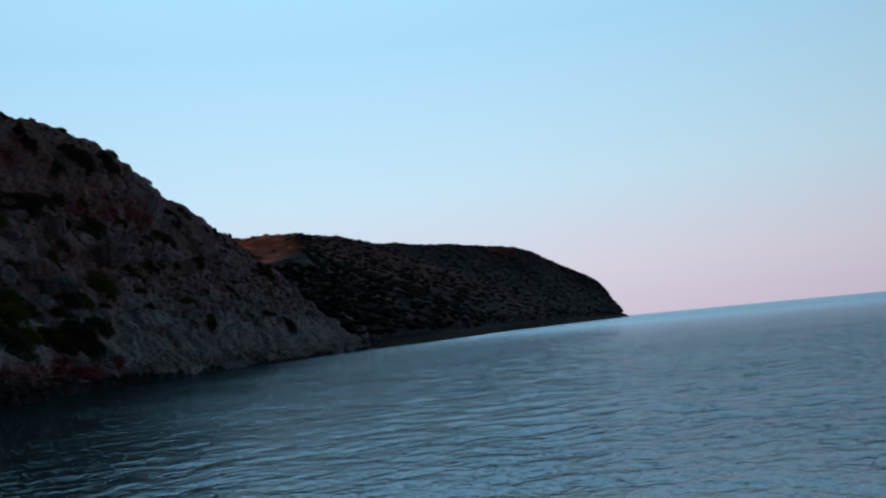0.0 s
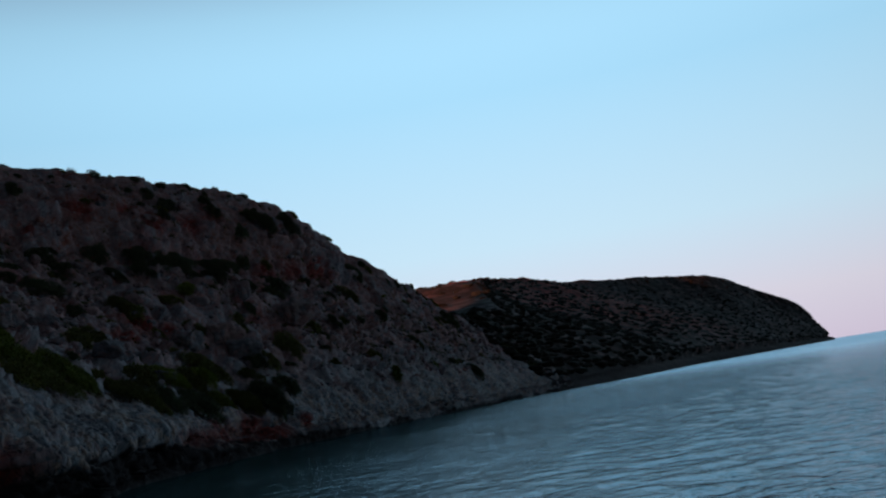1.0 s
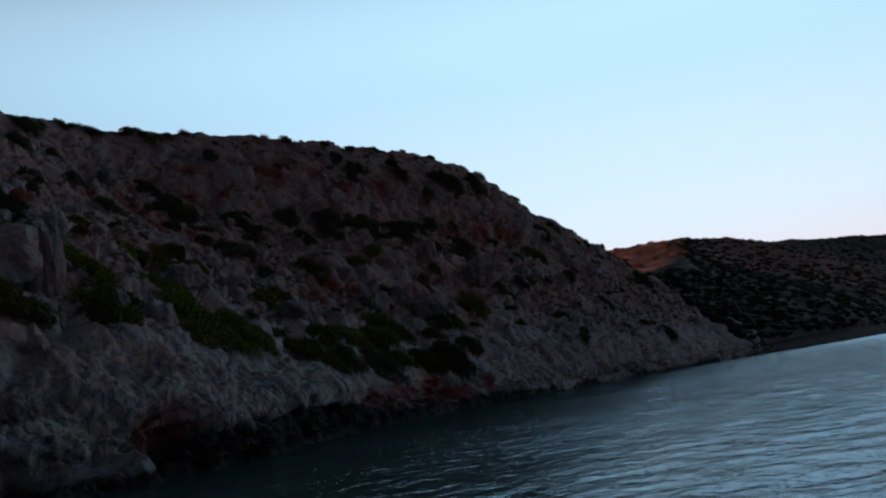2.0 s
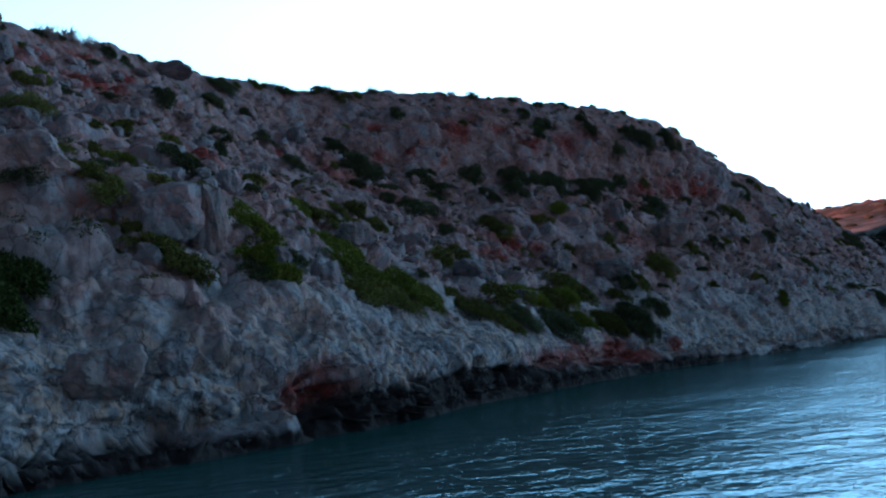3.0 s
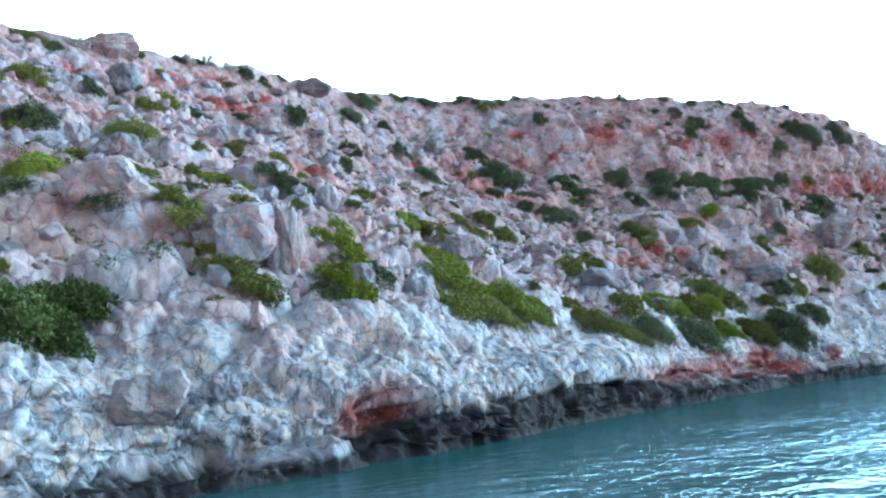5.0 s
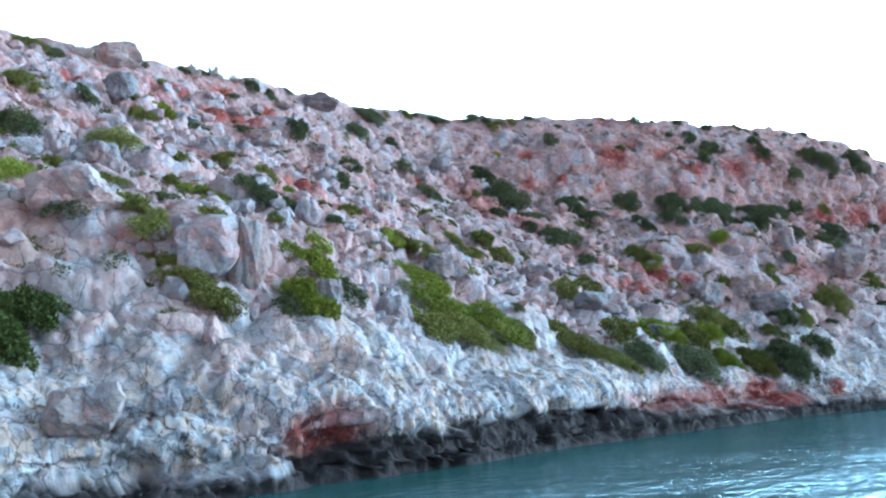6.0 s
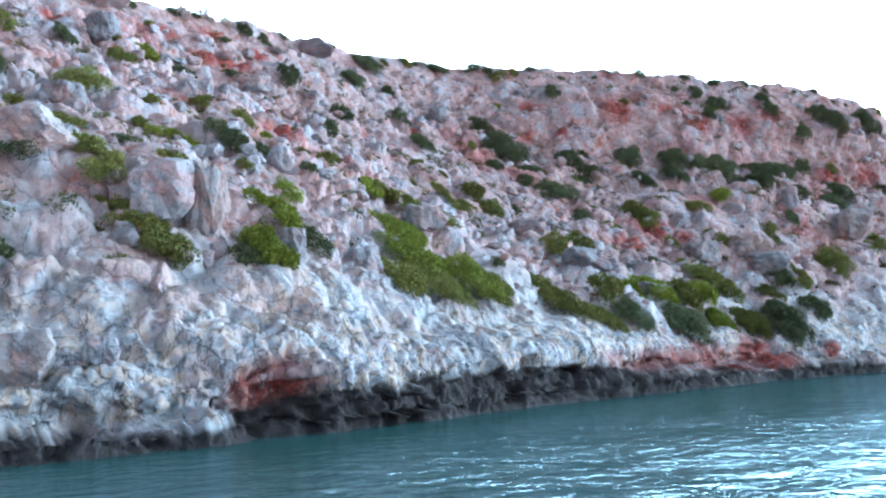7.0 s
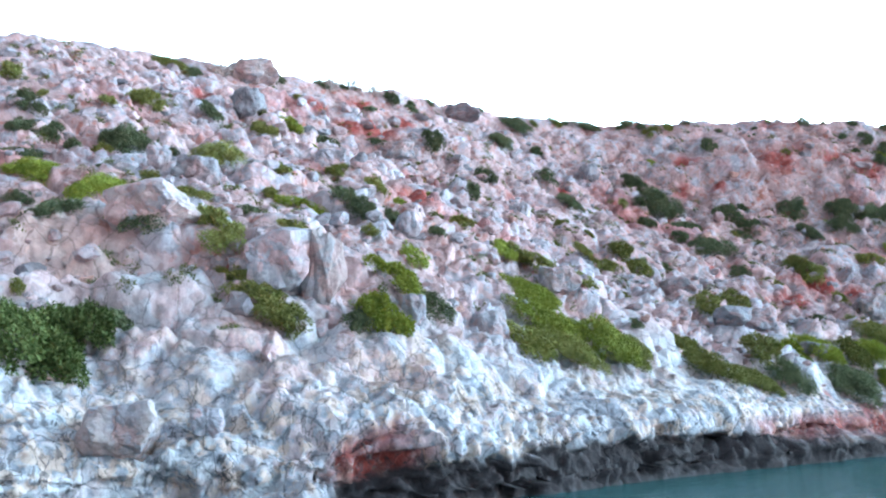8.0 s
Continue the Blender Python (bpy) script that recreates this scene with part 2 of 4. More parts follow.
        drip = node(nodes, links, "ShaderNodeMapping", {"Vector": shift.outputs[0]}, Scale=(1.0, 1.0, 0.28))
        drips = node(nodes, links, "ShaderNodeTexNoise", {"Vector": drip.outputs[0]}, Scale=2.7 / sized, Detail=4.0, Roughness=0.6)
        stain = node(nodes, links, "ShaderNodeMath", {0: span(nodes, links, drips.outputs["Fac"], 0.55, 0.60), 1: span(nodes, links, noise_tex(0.42), 0.42, 0.55)})
        stain.operation = "MULTIPLY"
        stain = node(nodes, links, "ShaderNodeMath", {0: stain.outputs[0], 1: attr("washed")})
        stain.operation = "MULTIPLY"
        col = blend(nodes, links, span(nodes, links, stain.outputs[0], 0, 1, 0, 0.7), col, (0.075, 0.075, 0.085))
    col = blend(nodes, links, 1.0, col, span(nodes, links, tone_big.outputs[1], 0, 1, 0.8, 1.1), "MULTIPLY")
    col = blend(nodes, links, 1.0, col, span(nodes, links, tone_small.outputs[1], 0, 1, 0.82, 1.13), "MULTIPLY")
    crack = cell_tex(0.55, "DISTANCE_TO_EDGE")
    lines = span(nodes, links, crack.outputs["Distance"], 0.0, 0.03, 0.55 if sized < 2 else 0.9, 1.0)
    col = blend(nodes, links, 1.0, col, lines, "MULTIPLY")
    if not plain:
        # near black for growth at the waterline and for the cave's painted shade
        col = blend(nodes, links, attr("algae_and_shade"), col, blend(nodes, links, fine, (0.006, 0.006, 0.009), (0.058, 0.052, 0.056)))
    else:
        col = blend(nodes, links, span(nodes, links, mid, 0.4, 0.6, 0.1, 0.6), col, blend(nodes, links, fine, *tint))
        rnd = geo.outputs["Random Per Island"] if many else nodes.new("ShaderNodeObjectInfo").outputs["Random"]
        if many:
            col = blend(nodes, links, span(nodes, links, rnd, 0.35, 0.8, 0.1, 0.8), col, warm)
            col = blend(nodes, links, span(nodes, links, rnd, 0.92, 0.93, 0, 0.8), col, blend(nodes, links, fine, (0.28, 0.13, 0.10), (0.52, 0.32, 0.27)))
        mixed = nodes.new("ShaderNodeTexWhiteNoise")
        mixed.noise_dimensions = "1D"
        links.new(rnd, mixed.inputs["W"])
        col = blend(nodes, links, 1.0, col, span(nodes, links, mixed.outputs["Value"], 0, 1, 0.55, 1.02), "MULTIPLY")
    links.new(col, bsdf.inputs["Base Color"])
    bsdf.inputs["Roughness"].default_value = 0.9
    bsdf.inputs["Specular IOR Level"].default_value = 0.25
    b1 = node(nodes, links, "ShaderNodeBump", {"Height": noise_tex(2.2, 8.0, 0.62)}, Strength=0.55 if sized < 2 else 0.12, Distance=0.2 * sized)
    tall = node(nodes, links, "ShaderNodeMapping", {"Vector": where}, Scale=(1.0, 1.0, 0.3 if sized < 2 else 1.0))
    ribs = node(nodes, links, "ShaderNodeTexNoise", {"Vector": tall.outputs[0]}, Scale=2.6 / sized, Detail=5.0, Roughness=0.6)
    b0 = node(nodes, links, "ShaderNodeBump", {"Height": ribs.outputs["Fac"], "Normal": b1.outputs[0]}, Strength=0.5 if sized < 2 else 0.1, Distance=0.2 * sized)
    b2 = node(nodes, links, "ShaderNodeBump", {"Height": lines, "Normal": b0.outputs[0]}, Strength=0.7 if sized < 2 else 0.1, Distance=0.08 * sized)
    links.new(b2.outputs[0], bsdf.inputs["Normal"])
    return mat


def water_material():
    mat, nodes, links, bsdf = material("sea_water")
    where = nodes.new("ShaderNodeNewGeometry").outputs["Position"]
    turn = node(nodes, links, "ShaderNodeMapping", {"Vector": where}, Rotation=(0, 0, 0.25), Scale=(0.85, 0.7, 1.0))
    chop = node(nodes, links, "ShaderNodeTexNoise", {"Vector": turn.outputs[0]}, Scale=1.1, Detail=3.0, Roughness=0.55, Distortion=0.4)
    small = node(nodes, links, "ShaderNodeTexNoise", {"Vector": turn.outputs[0]}, Scale=3.6, Detail=3.0, Roughness=0.6)
    ruffled = nodes.new("ShaderNodeAttribute")
    ruffled.attribute_name = "open_sea"
    gusts = node(nodes, links, "ShaderNodeTexNoise", {"Vector": where}, Scale=0.06, Detail=2.0)
    wind = node(nodes, links, "ShaderNodeMath", {0: span(nodes, links, ruffled.outputs["Fac"], 0.1, 0.8, 0.5, 1.0), 1: span(nodes, links, gusts.outputs["Fac"], 0.35, 0.65, 0.75, 1.2)})
    wind.operation = "MULTIPLY"
    b1 = node(nodes, links, "ShaderNodeBump", {"Height": chop.outputs["Fac"], "Strength": wind.outputs[0]}, Distance=0.18)
    b2 = node(nodes, links, "ShaderNodeBump", {"Height": small.outputs["Fac"], "Strength": wind.outputs[0], "Normal": b1.outputs[0]}, Distance=0.085)
    murk = node(nodes, links, "ShaderNodeTexNoise", {"Vector": where}, Scale=0.05, Detail=3.0)
    depth = node(nodes, links, "ShaderNodeBsdfDiffuse", {"Color": blend(nodes, links, murk.outputs["Fac"], (0.022, 0.078, 0.078), (0.032, 0.105, 0.103)), "Normal": b2.outputs[0]})
    off = node(nodes, links, "ShaderNodeVectorMath", {0: where})
    off.operation, off.inputs[1].default_value = "DISTANCE", (12, 30, 0)
    rough = span(nodes, links, off.outputs["Value"], 90, 380, 0.07, 0.25)  # wind-ruffled out in the bay
    sheen = node(nodes, links, "ShaderNodeBsdfGlossy", {"Roughness": rough, "Normal": b2.outputs[0]}, Color=(0.62, 0.79, 0.9, 1))
    facing = node(nodes, links, "ShaderNodeFresnel", {"Normal": b2.outputs[0]}, IOR=1.16)
    gloss = node(nodes, links, "ShaderNodeMath", {0: facing.outputs[0]})  # wavelets hide part of the most glancing reflections
    gloss.operation, gloss.inputs[1].default_value = "MINIMUM", 0.5
    links.new(span(nodes, links, off.outputs["Value"], 50, 320, 0.39, 0.85), gloss.inputs[1])
    mix = node(nodes, links, "ShaderNodeMixShader", {0: gloss.outputs[0], 1: depth.outputs[0], 2: sheen.outputs[0]})
    nodes.remove(bsdf)
    links.new(mix.outputs[0], nodes["Material Output"].inputs["Surface"])
    return mat


ROCK, FAR_ROCK, STONE, WATER = rock_material("weathered_limestone"), rock_material("distant_shaded_slope", 9.0, scrub=0.95), rock_material("loose_stone", 0.8, True), water_material()
RUBBLE = rock_material("mixed_rubble", 0.8, True, many=True)
PINK_STONE = rock_material("pale_pink_stone", 0.8, True, tint=((0.38, 0.315, 0.30), (0.58, 0.51, 0.485)))

COOL_ROCK = [(1.1, 52.4, 4.4, 2.5), (-0.1, 51.8, 4.7, 2.5), (4.1, 51.0, 2.6, 2.0), (2.4, 50.7, 1.6, 2.0), (5.7, 51.0, 0.8, 2.0), (0.9, 48.3, 1.3, 2.5), (-3.4, 57.5, 10.2, 3.0), (-1.2, 58.2, 9.5, 2.5), (11.6, 63.2, 6.8, 2.5), (13.5, 67.8, 5.7, 3.0), (11.7, 61.7, 5.0, 2.0), (10.7, 57.7, 4.2, 2.0), (23.7, 81.1, 4.5, 4.0), (19.8, 78.1, 4.7, 3.0), (27.4, 96.0, 5.2, 4.0), (38.6, 109.5, 4.4, 3.5), (53.7, 124.8, 5.0, 4.0), (-2.8, 49.5, 5.4, 3.0), (-1.5, 48.5, 4.0, 3.0), (-1.0, 45.6, 3.1, 3.0)]
WARM_ROCK = [(1.3, 57.4, 7.1, 2.2), (2.4, 59.0, 7.7, 2.0), (-0.2, 56.1, 6.9, 2.0), (4.7, 56.5, 5.8, 2.0), (6.9, 58.3, 5.3, 2.0), (0.4, 50.4, 3.1, 1.6), (8.0, 59.1, 5.7, 2.0), (10.0, 59.4, 5.5, 2.0), (-9.9, 58.9, 14.2, 4.0), (-9.2, 56.6, 12.1, 3.0), (-6.7, 58.5, 12.1, 3.0)]
# red oxide stains (place, reach, strength) and wave-worn hollows (place, reach, depth), in metres
RUST_SHORE = [(9.0, 53.9, 2.0, 1.6, 0.8), (10.3, 54.2, 1.9, 1.3, 0.8), (-5.1, 61.2, 13.5, 1.3, 1.0), (-1.3, 56.4, 7.4, 0.7, 0.7), (-1.1, 53.9, 5.9, 0.8, 0.7), (-0.9, 61.3, 10.7, 0.5, 0.7), (4.4, 54.4, 5.1, 0.6, 0.7), (5.1, 61.5, 9.4, 0.8, 0.7), (6.6, 59.2, 7.8, 0.6, 0.7), (8.8, 54.9, 1.9, 1.5, 1.0), (7.9, 54.6, 2.3, 1.2, 1.0), (9.8, 55.9, 2.4, 1.8, 1.0), (8.6, 53.1, 1.5, 0.8, 0.7), (36.9, 104.0, 2.1, 3.4, 1.0), (41.9, 111.1, 2.1, 3.6, 1.0), (43.2, 108.0, 1.5, 3.2, 1.0), (33.0, 97.9, 2.3, 2.4, 1.0), (38.3, 102.9, 1.6, 3.2, 1.0), (50.8, 118.1, 2.4, 1.4, 1.0), (32.3, 101.7, 4.6, 0.8, 0.7), (29.6, 98.3, 6.1, 1.2, 1.0)]
RUST_SLOPE = [(-1.0, 105.1, 27.3, 2.6, 1.0), (2.9, 88.4, 21.4, 2.6, 1.0), (16.7, 81.9, 9.7, 1.7, 1.0), (12.7, 79.8, 10.9, 1.0, 1.0), (15.6, 86.9, 13.0, 0.8, 1.0), (9.2, 128.5, 29.8, 1.2, 1.0), (35.1, 126.9, 16.8, 3.2, 1.0), (32.2, 120.0, 14.6, 2.4, 1.0), (38.7, 126.9, 15.6, 1.6, 1.0), (-10.3, 116.1, 39.0, 2.2, 1.0), (-12.9, 109.9, 36.7, 1.8, 1.0), (24.8, 119.9, 18.2, 1.5, 1.0), (71.5, 163.4, 27.6, 4.0, 1.0)]
RUST_CLIFF = [(-18.6, 95.9, 34.3, 2.4, 1.0), (-9.7, 110.4, 34.7, 2.6, 1.0), (-7.2, 112.6, 34.7, 3.2, 1.0), (-5.7, 117.7, 36.9, 2.6, 1.0), (23.2, 146.9, 35.4, 2.8, 1.0), (22.8, 141.7, 31.5, 2.6, 1.0), (27.5, 146.2, 34.5, 2.4, 1.0), (26.9, 143.4, 31.8, 2.0, 1.0), (35.3, 143.8, 28.2, 2.6, 1.0), (45.3, 153.7, 33.7, 4.0, 1.0), (42.2, 153.1, 35.0, 3.6, 1.0), (34.2, 149.1, 35.4, 4.0, 1.0), (51.3, 156.9, 33.5, 4.0, 1.0), (78.3, 169.0, 27.2, 5.0, 1.0), (65.1, 158.4, 26.3, 4.5, 1.0)]
HOLLOWS = [(10.1, 52.9, 1.6, 3.2, 1.8), (10.3, 55.9, 1.7, 1.3, 1.6), (25.4, 81.4, 1.9, 1.2, 1.0), (28.3, 85.0, 1.7, 1.6, 1.3), (35.5, 99.2, 1.5, 2.8, 1.4), (39.0, 102.6, 1.4, 3.2, 1.4), (43.2, 108.0, 1.4, 2.6, 1.2), (10.2, 67.3, 8.4, 0.8, 0.8), (4.7, 65.0, 11.9, 0.8, 0.8), (25.1, 97.3, 9.2, 0.9, 1.2), (52.8, 156.9, 33.3, 1.3, 1.2), (60.2, 160.2, 31.5, 1.0, 1.0), (10.4, 136.6, 34.3, 1.0, 1.0)]

# ---- the near hillside ----
s_near = np.r_[np.arange(30, 100, 1.2), np.arange(100, 104, 0.3), np.arange(104, 146, 0.13), np.arange(146, 165, 0.19), np.arange(165, 200, 0.26), np.arange(200, 270, 0.42), np.arange(270, 352, 1.0)]
rows_near = np.r_[-1, -0.5, -0.2, np.linspace(0, 0.97, 24), 1 + np.linspace(0, 1, 345) ** 1.2, 2 + np.array([0.006, 0.015, 0.03, 0.05, 0.08, 0.12, 0.17, 0.23, 0.3, 0.4, 0.55, 0.75, 1.0])]
base, normal = coast(s_near, rows_near)
flat, out = base.reshape(-1, 3), normal.reshape(-1, 3)
out = out * np.where(out[:, 2:3] < -0.2, -1, 1)
dry = np.clip((flat[:, 2] + 0.6) / 1.5, 0, 1)
shore = np.clip(1.25 - (flat[:, 2] - 3.5) / 5.0 + 0.5 * fbm(flat, 9.0, 2, 15), 0, 1)  # bare rock washed by the sea
warp = flat + 1.3 * np.stack([fbm(flat, 5.0, 3, k) for k in (1, 5, 9)], -1)
lumps = fbm(flat, 17.0, 3, 20)
b_near, b_second, b_who, b_face = cells(warp * (1, 1, 1.2), 5.2, 40)
c_near, c_second, c_who, c_face = cells(warp * (0.8, 0.8, 1.3), 1.6, 60)
e_near, e_second, e_who, e_face = cells(flat + 0.4 * np.stack([fbm(flat, 1.2, 2, k) for k in (70, 72, 74)], -1), 0.72, 80)
fine = fbm(flat, 0.7, 3, 90)
g_near, g_second, g_who, g_face = cells((flat + 0.9 * np.stack([fbm(flat, 2.0, 3, k) for k in (170, 174, 178)], -1)) * (1, 1, 0.42), 1.5, 180)
h_near, h_second, h_who, h_face = cells((flat + 0.5 * np.stack([fbm(flat, 1.1, 2, k) for k in (190, 193, 196)], -1)) * (1, 1, 0.55), 0.85, 195)
fissures = np.maximum(np.clip(1 - (g_second - g_near) * 7, 0, 1), 0.6 * np.clip(1 - (h_second - h_near) * 5, 0, 1))
flutes = np.abs(fbm(warp * (1, 1, 0.3), 1.3, 3, 130)) + 0.45 * np.abs(fbm(flat * (1, 1, 0.35), 0.55, 2, 135))
steps = fbm(warp * (0.5, 0.5, 2.6), 3.4, 3, 140)
rounded = lambda near, wide: np.sqrt(np.clip(1 - (near / wide) ** 2, 0, 1))
k_near, k_second, k_who, k_face = cells(warp * (1, 1, 0.8), 4.0, 211)
bosses = rounded(k_near, 0.8) * (0.55 + 0.7 * k_who) + 0.35 * k_face - 0.6
tall_blocks = rounded(g_near, 0.85) * (0.6 + 0.5 * g_who) + 0.3 * g_face - 0.5
small_blocks = rounded(h_near, 0.85) * (0.6 + 0.5 * h_who) - 0.45
blocks = np.clip((b_second - b_near) * 4.5, 0, 1) * (0.3 + 0.8 * b_who + 0.9 * b_face) - 0.6
knobs = np.clip((c_second - c_near) * 4.0, 0, 1) * (0.25 + 0.8 * c_who + 0.9 * c_face) - 0.55
chips = np.clip((e_second - e_near) * 3.5, 0, 1) * (0.25 + 0.8 * e_who + 0.9 * e_face) - 0.55
# bedding ledges: short steep faces with shelves between them, broken at the vertical joints
bed = (flat[:, 2] + 2.6 * fbm(flat, 15.0, 3, 231)) / 3.3 + 0.5 * b_who
bed = bed - np.floor(bed)
shelves = (np.where(bed < 0.68, bed / 0.68, (1 - bed) / 0.32) - 0.5) * np.clip(0.55 + 1.5 * fbm(flat, 13.0, 2, 240), 0.1, 1.2)
# the scarp under the skyline, at the far end of the slope
up_slope, along = np.repeat(rows_near, len(s_near)) - 1, np.tile(s_near, len(rows_near))
scarp = np.interp(up_slope, (0.5, 0.73, 0.82, 0.9, 1.0), (0, -1.6, 1.3, 1.0, 0)) * np.interp(along, (188, 203, 262, 272), (0, 1, 1, 0))
cool, warm = np.zeros(len(flat)), np.zeros(len(flat))
edge = 0.5 * fbm(flat, 3.0, 3, 160)
for x, y, h, reach in COOL_ROCK:
    cool = np.maximum(cool, np.clip(1.6 - 1.3 * np.linalg.norm(flat - (x, y, h), axis=1) / reach + edge, 0, 1))
for x, y, h, reach in WARM_ROCK:
    warm = np.maximum(warm, np.clip(1.6 - 1.3 * np.linalg.norm(flat - (x, y, h), axis=1) / reach - edge, 0, 1))
few = (1 - 0.5 * cool) * np.clip(0.75 + 1.2 * fbm(flat, 11.0, 2, 150), 0.25, 1.3)  # boulder-strewn and smoother stretches
relief = 1.2 * lumps + (0.95 - 0.5 * shore) * blocks + (1 - shore) * (0.5 * few * knobs + 0.2 * few * chips + 1.1 * shelves + 0.6 * tall_blocks) + 0.1 * fine
relief += scarp * (1 + 0.5 * fbm(flat * (1, 1, 0.3), 6.0, 3, 245)) + np.abs(scarp) * 0.5 * tall_blocks
relief += shore * (0.45 * steps - (0.5 - 0.25 * cool) * flutes + 0.3 + 0.55 * bosses + 0.6 * fbm(flat * (1, 1, 1.5), 4.5, 2, 205) + (0.38 * tall_blocks + 0.3 * g_face + 0.12 * small_blocks + 0.12 * h_face - 0.32 * fissures) * (0.8 - 0.4 * cool) * np.clip(0.75 + 1.6 * fbm(flat, 3.5, 2, 207), 0.2, 1.2) * np.clip((flat[:, 2] - 1.0) / 2, 0.25, 1))
relief *= (0.35 + 0.65 * dry) * np.clip(1.0 - 0.5 * (np.repeat(rows_near, len(s_near)) - 1.8) / 0.2, 0.5, 1)
wet = np.clip((3.2 - flat[:, 2]) / 1.5, 0, 1) * dry
relief += wet * (0.3 * chips + 0.2 * fine + 0.3 * knobs - 0.4 * flutes + 0.1)
moved = flat + out * relief[:, None] + np.stack([0 * relief, 0 * relief, 0.12 * fine], -1)
to_sea = np.tile(np.c_[-shore_at(s_near)[1], np.zeros(len(s_near))], (len(rows_near), 1))
for x, y, h, reach, deep in HOLLOWS:
    scoop = np.clip(1.5 - 1.3 * np.linalg.norm((flat - (x, y, h)) / (reach, reach, reach * (0.55 if reach > 3 else 0.4)), axis=1) + 0.3 * fine, 0, 1)
    moved -= to_sea * (deep * scoop)[:, None]
z = moved[:, 2]
soil = np.clip(0.5 - (0.9 * blocks + 1.1 * knobs + 0.5 * chips) * 1.1 + 0.4 * lumps, 0, 1) * np.clip((z - 7) / 8, 0.0, 0.9) * np.clip(0.95 + 1.5 * fbm(flat, 10.0, 3, 95), 0.15, 1)
tide = np.interp(np.tile(s_near, len(rows_near)), (100, 112, 116, 121, 124, 127, 133, 142, 150, 158, 165, 180, 188, 205, 215), (1.3, 1.3, 0.9, 0.8, 1.6, 2.3, 2.4, 2.6, 2.4, 2.3, 1.7, 1.6, 1.3, 0.8, 0.8))
algae_and_shade = np.clip((tide + 0.9 * fbm(flat, 6.0, 3, 100) + 0.5 * fine - z) / 0.4, 0, 1)
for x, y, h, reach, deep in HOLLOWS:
    if reach > 3:  # the overhang's shade inside the cave, painted black into the colour
        algae_and_shade = np.maximum(algae_and_shade, 0.65 * np.clip(1.3 - 1.5 * np.linalg.norm((flat - (x, y, h - 1.5)) / (reach, reach, reach * 0.4), axis=1) + 0.7 * fine, 0, 1))
rust = np.zeros(len(flat))
for x, y, h, reach, much in RUST_SHORE + RUST_SLOPE + [(*r[:3], 0.8 * r[3], r[4]) for r in RUST_CLIFF]:
    rust = np.maximum(rust, much * np.clip(1.7 - 1.5 * np.linalg.norm((moved - (x, y, h)) / (reach, reach, reach * 0.8), axis=1) + 0.6 * fine, 0, 1))
band = np.interp(along, (154, 160, 188, 194), (0, 1, 1, 0)) * np.clip(1.6 - np.abs(z - 2.3) / 0.8, 0, 1)  # oxide seam in the undercut
rust = np.maximum(rust, 0.8 * band * np.clip(0.75 + 2.2 * fbm(flat, 3.0, 3, 125), 0, 1))
rust = np.maximum(rust, 0.6 * np.clip(fbm(flat, 7.0, 4, 120) * 4 - 1.1, 0, 1) * np.clip((z - 9) / 8, 0, 1))
pale = np.clip(0.4 + 2.2 * fbm(flat, 4.0, 4, 110), 0, 0.9) * np.clip(1.5 - (z - 5) / 5, 0.12, 1)
pale = np.maximum(np.maximum(pale, 0.4 * shore) * (1 - warm), 0.95 * cool * np.clip(0.85 + 1.5 * fbm(flat, 2.2, 3, 170), 0.1, 1))
warm = 0.85 * warm * np.clip(0.8 + 1.5 * fbm(flat, 2.0, 3, 175), 0.1, 1)
hill_mesh = sheet_mesh("hillside", moved.reshape(base.shape), (("soil", soil), ("rust", rust), ("algae_and_shade", algae_and_shade), ("pale", pale), ("warm", warm), ("washed", shore * (z > 1))))
hill_spots = moved.reshape(base.shape)
hill_mesh.materials.append(ROCK)
hillside = tagged(new("ground_hillside", hill_mesh), "steep limestone hillside with rust-red patches above the sea", "hillside", kind="structure")

# ---- the distant headland that the same shore runs on to ----
s_far = np.r_[np.arange(340, 900, 5.0), np.arange(900, 1585, 7.0)]
rows_far = np.r_[-1, -0.3, np.linspace(0, 0.95, 6), 1 + np.linspace(0, 1, 90), 2 + np.array([0.02, 0.05, 0.1, 0.18, 0.3, 0.5, 0.8, 1.0])]
base, normal = coast(s_far, rows_far, True)
flat, out = base.reshape(-1, 3), normal.reshape(-1, 3)
out = out * np.where(out[:, 2:3] < -0.2, -1, 1)
n1, n2, who, face = cells(flat + 6 * np.stack([fbm(flat, 30.0, 3, k) for k in (1, 5, 9)], -1), 22.0, 200)
relief = 4.5 * fbm(flat, 110.0, 5, 210) + 2.5 * np.exp(-(((flat[:, 0] - 530) / 70) ** 2 + ((flat[:, 1] - 690) / 80) ** 2)) + 1.5 * (np.clip((n2 - n1) * 2, 0, 1) * who - 0.3) + 0.6 * fbm(flat, 18.0, 2, 220)
grow = np.clip((s_far - 340) / 80, 0.1, 1)[None].repeat(len(rows_far), 0).reshape(-1)
moved = flat + out * (relief * grow * np.clip((flat[:, 2] + 2) / 12, 0.05, 1))[:, None]
fz = moved[:, 2]
far_rust = np.clip(2.0 - np.linalg.norm((moved - (400, 630, 66)) / (200, 180, 45), axis=1) * 1.2, 0, 1)
far_mesh = sheet_mesh("headland", moved.reshape(base.shape), (("soil", np.clip(0.35 + 0.8 * fbm(flat, 40.0, 3, 230), 0, 0.7)), ("rust", far_rust), ("algae_and_shade", np.clip((5.5 + 3 * fbm(flat, 20.0, 3, 240) - fz) / 2, 0, 1)), ("pale", np.zeros(len(flat)))))
far_spots = moved.reshape(base.shape)
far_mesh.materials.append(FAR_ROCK)
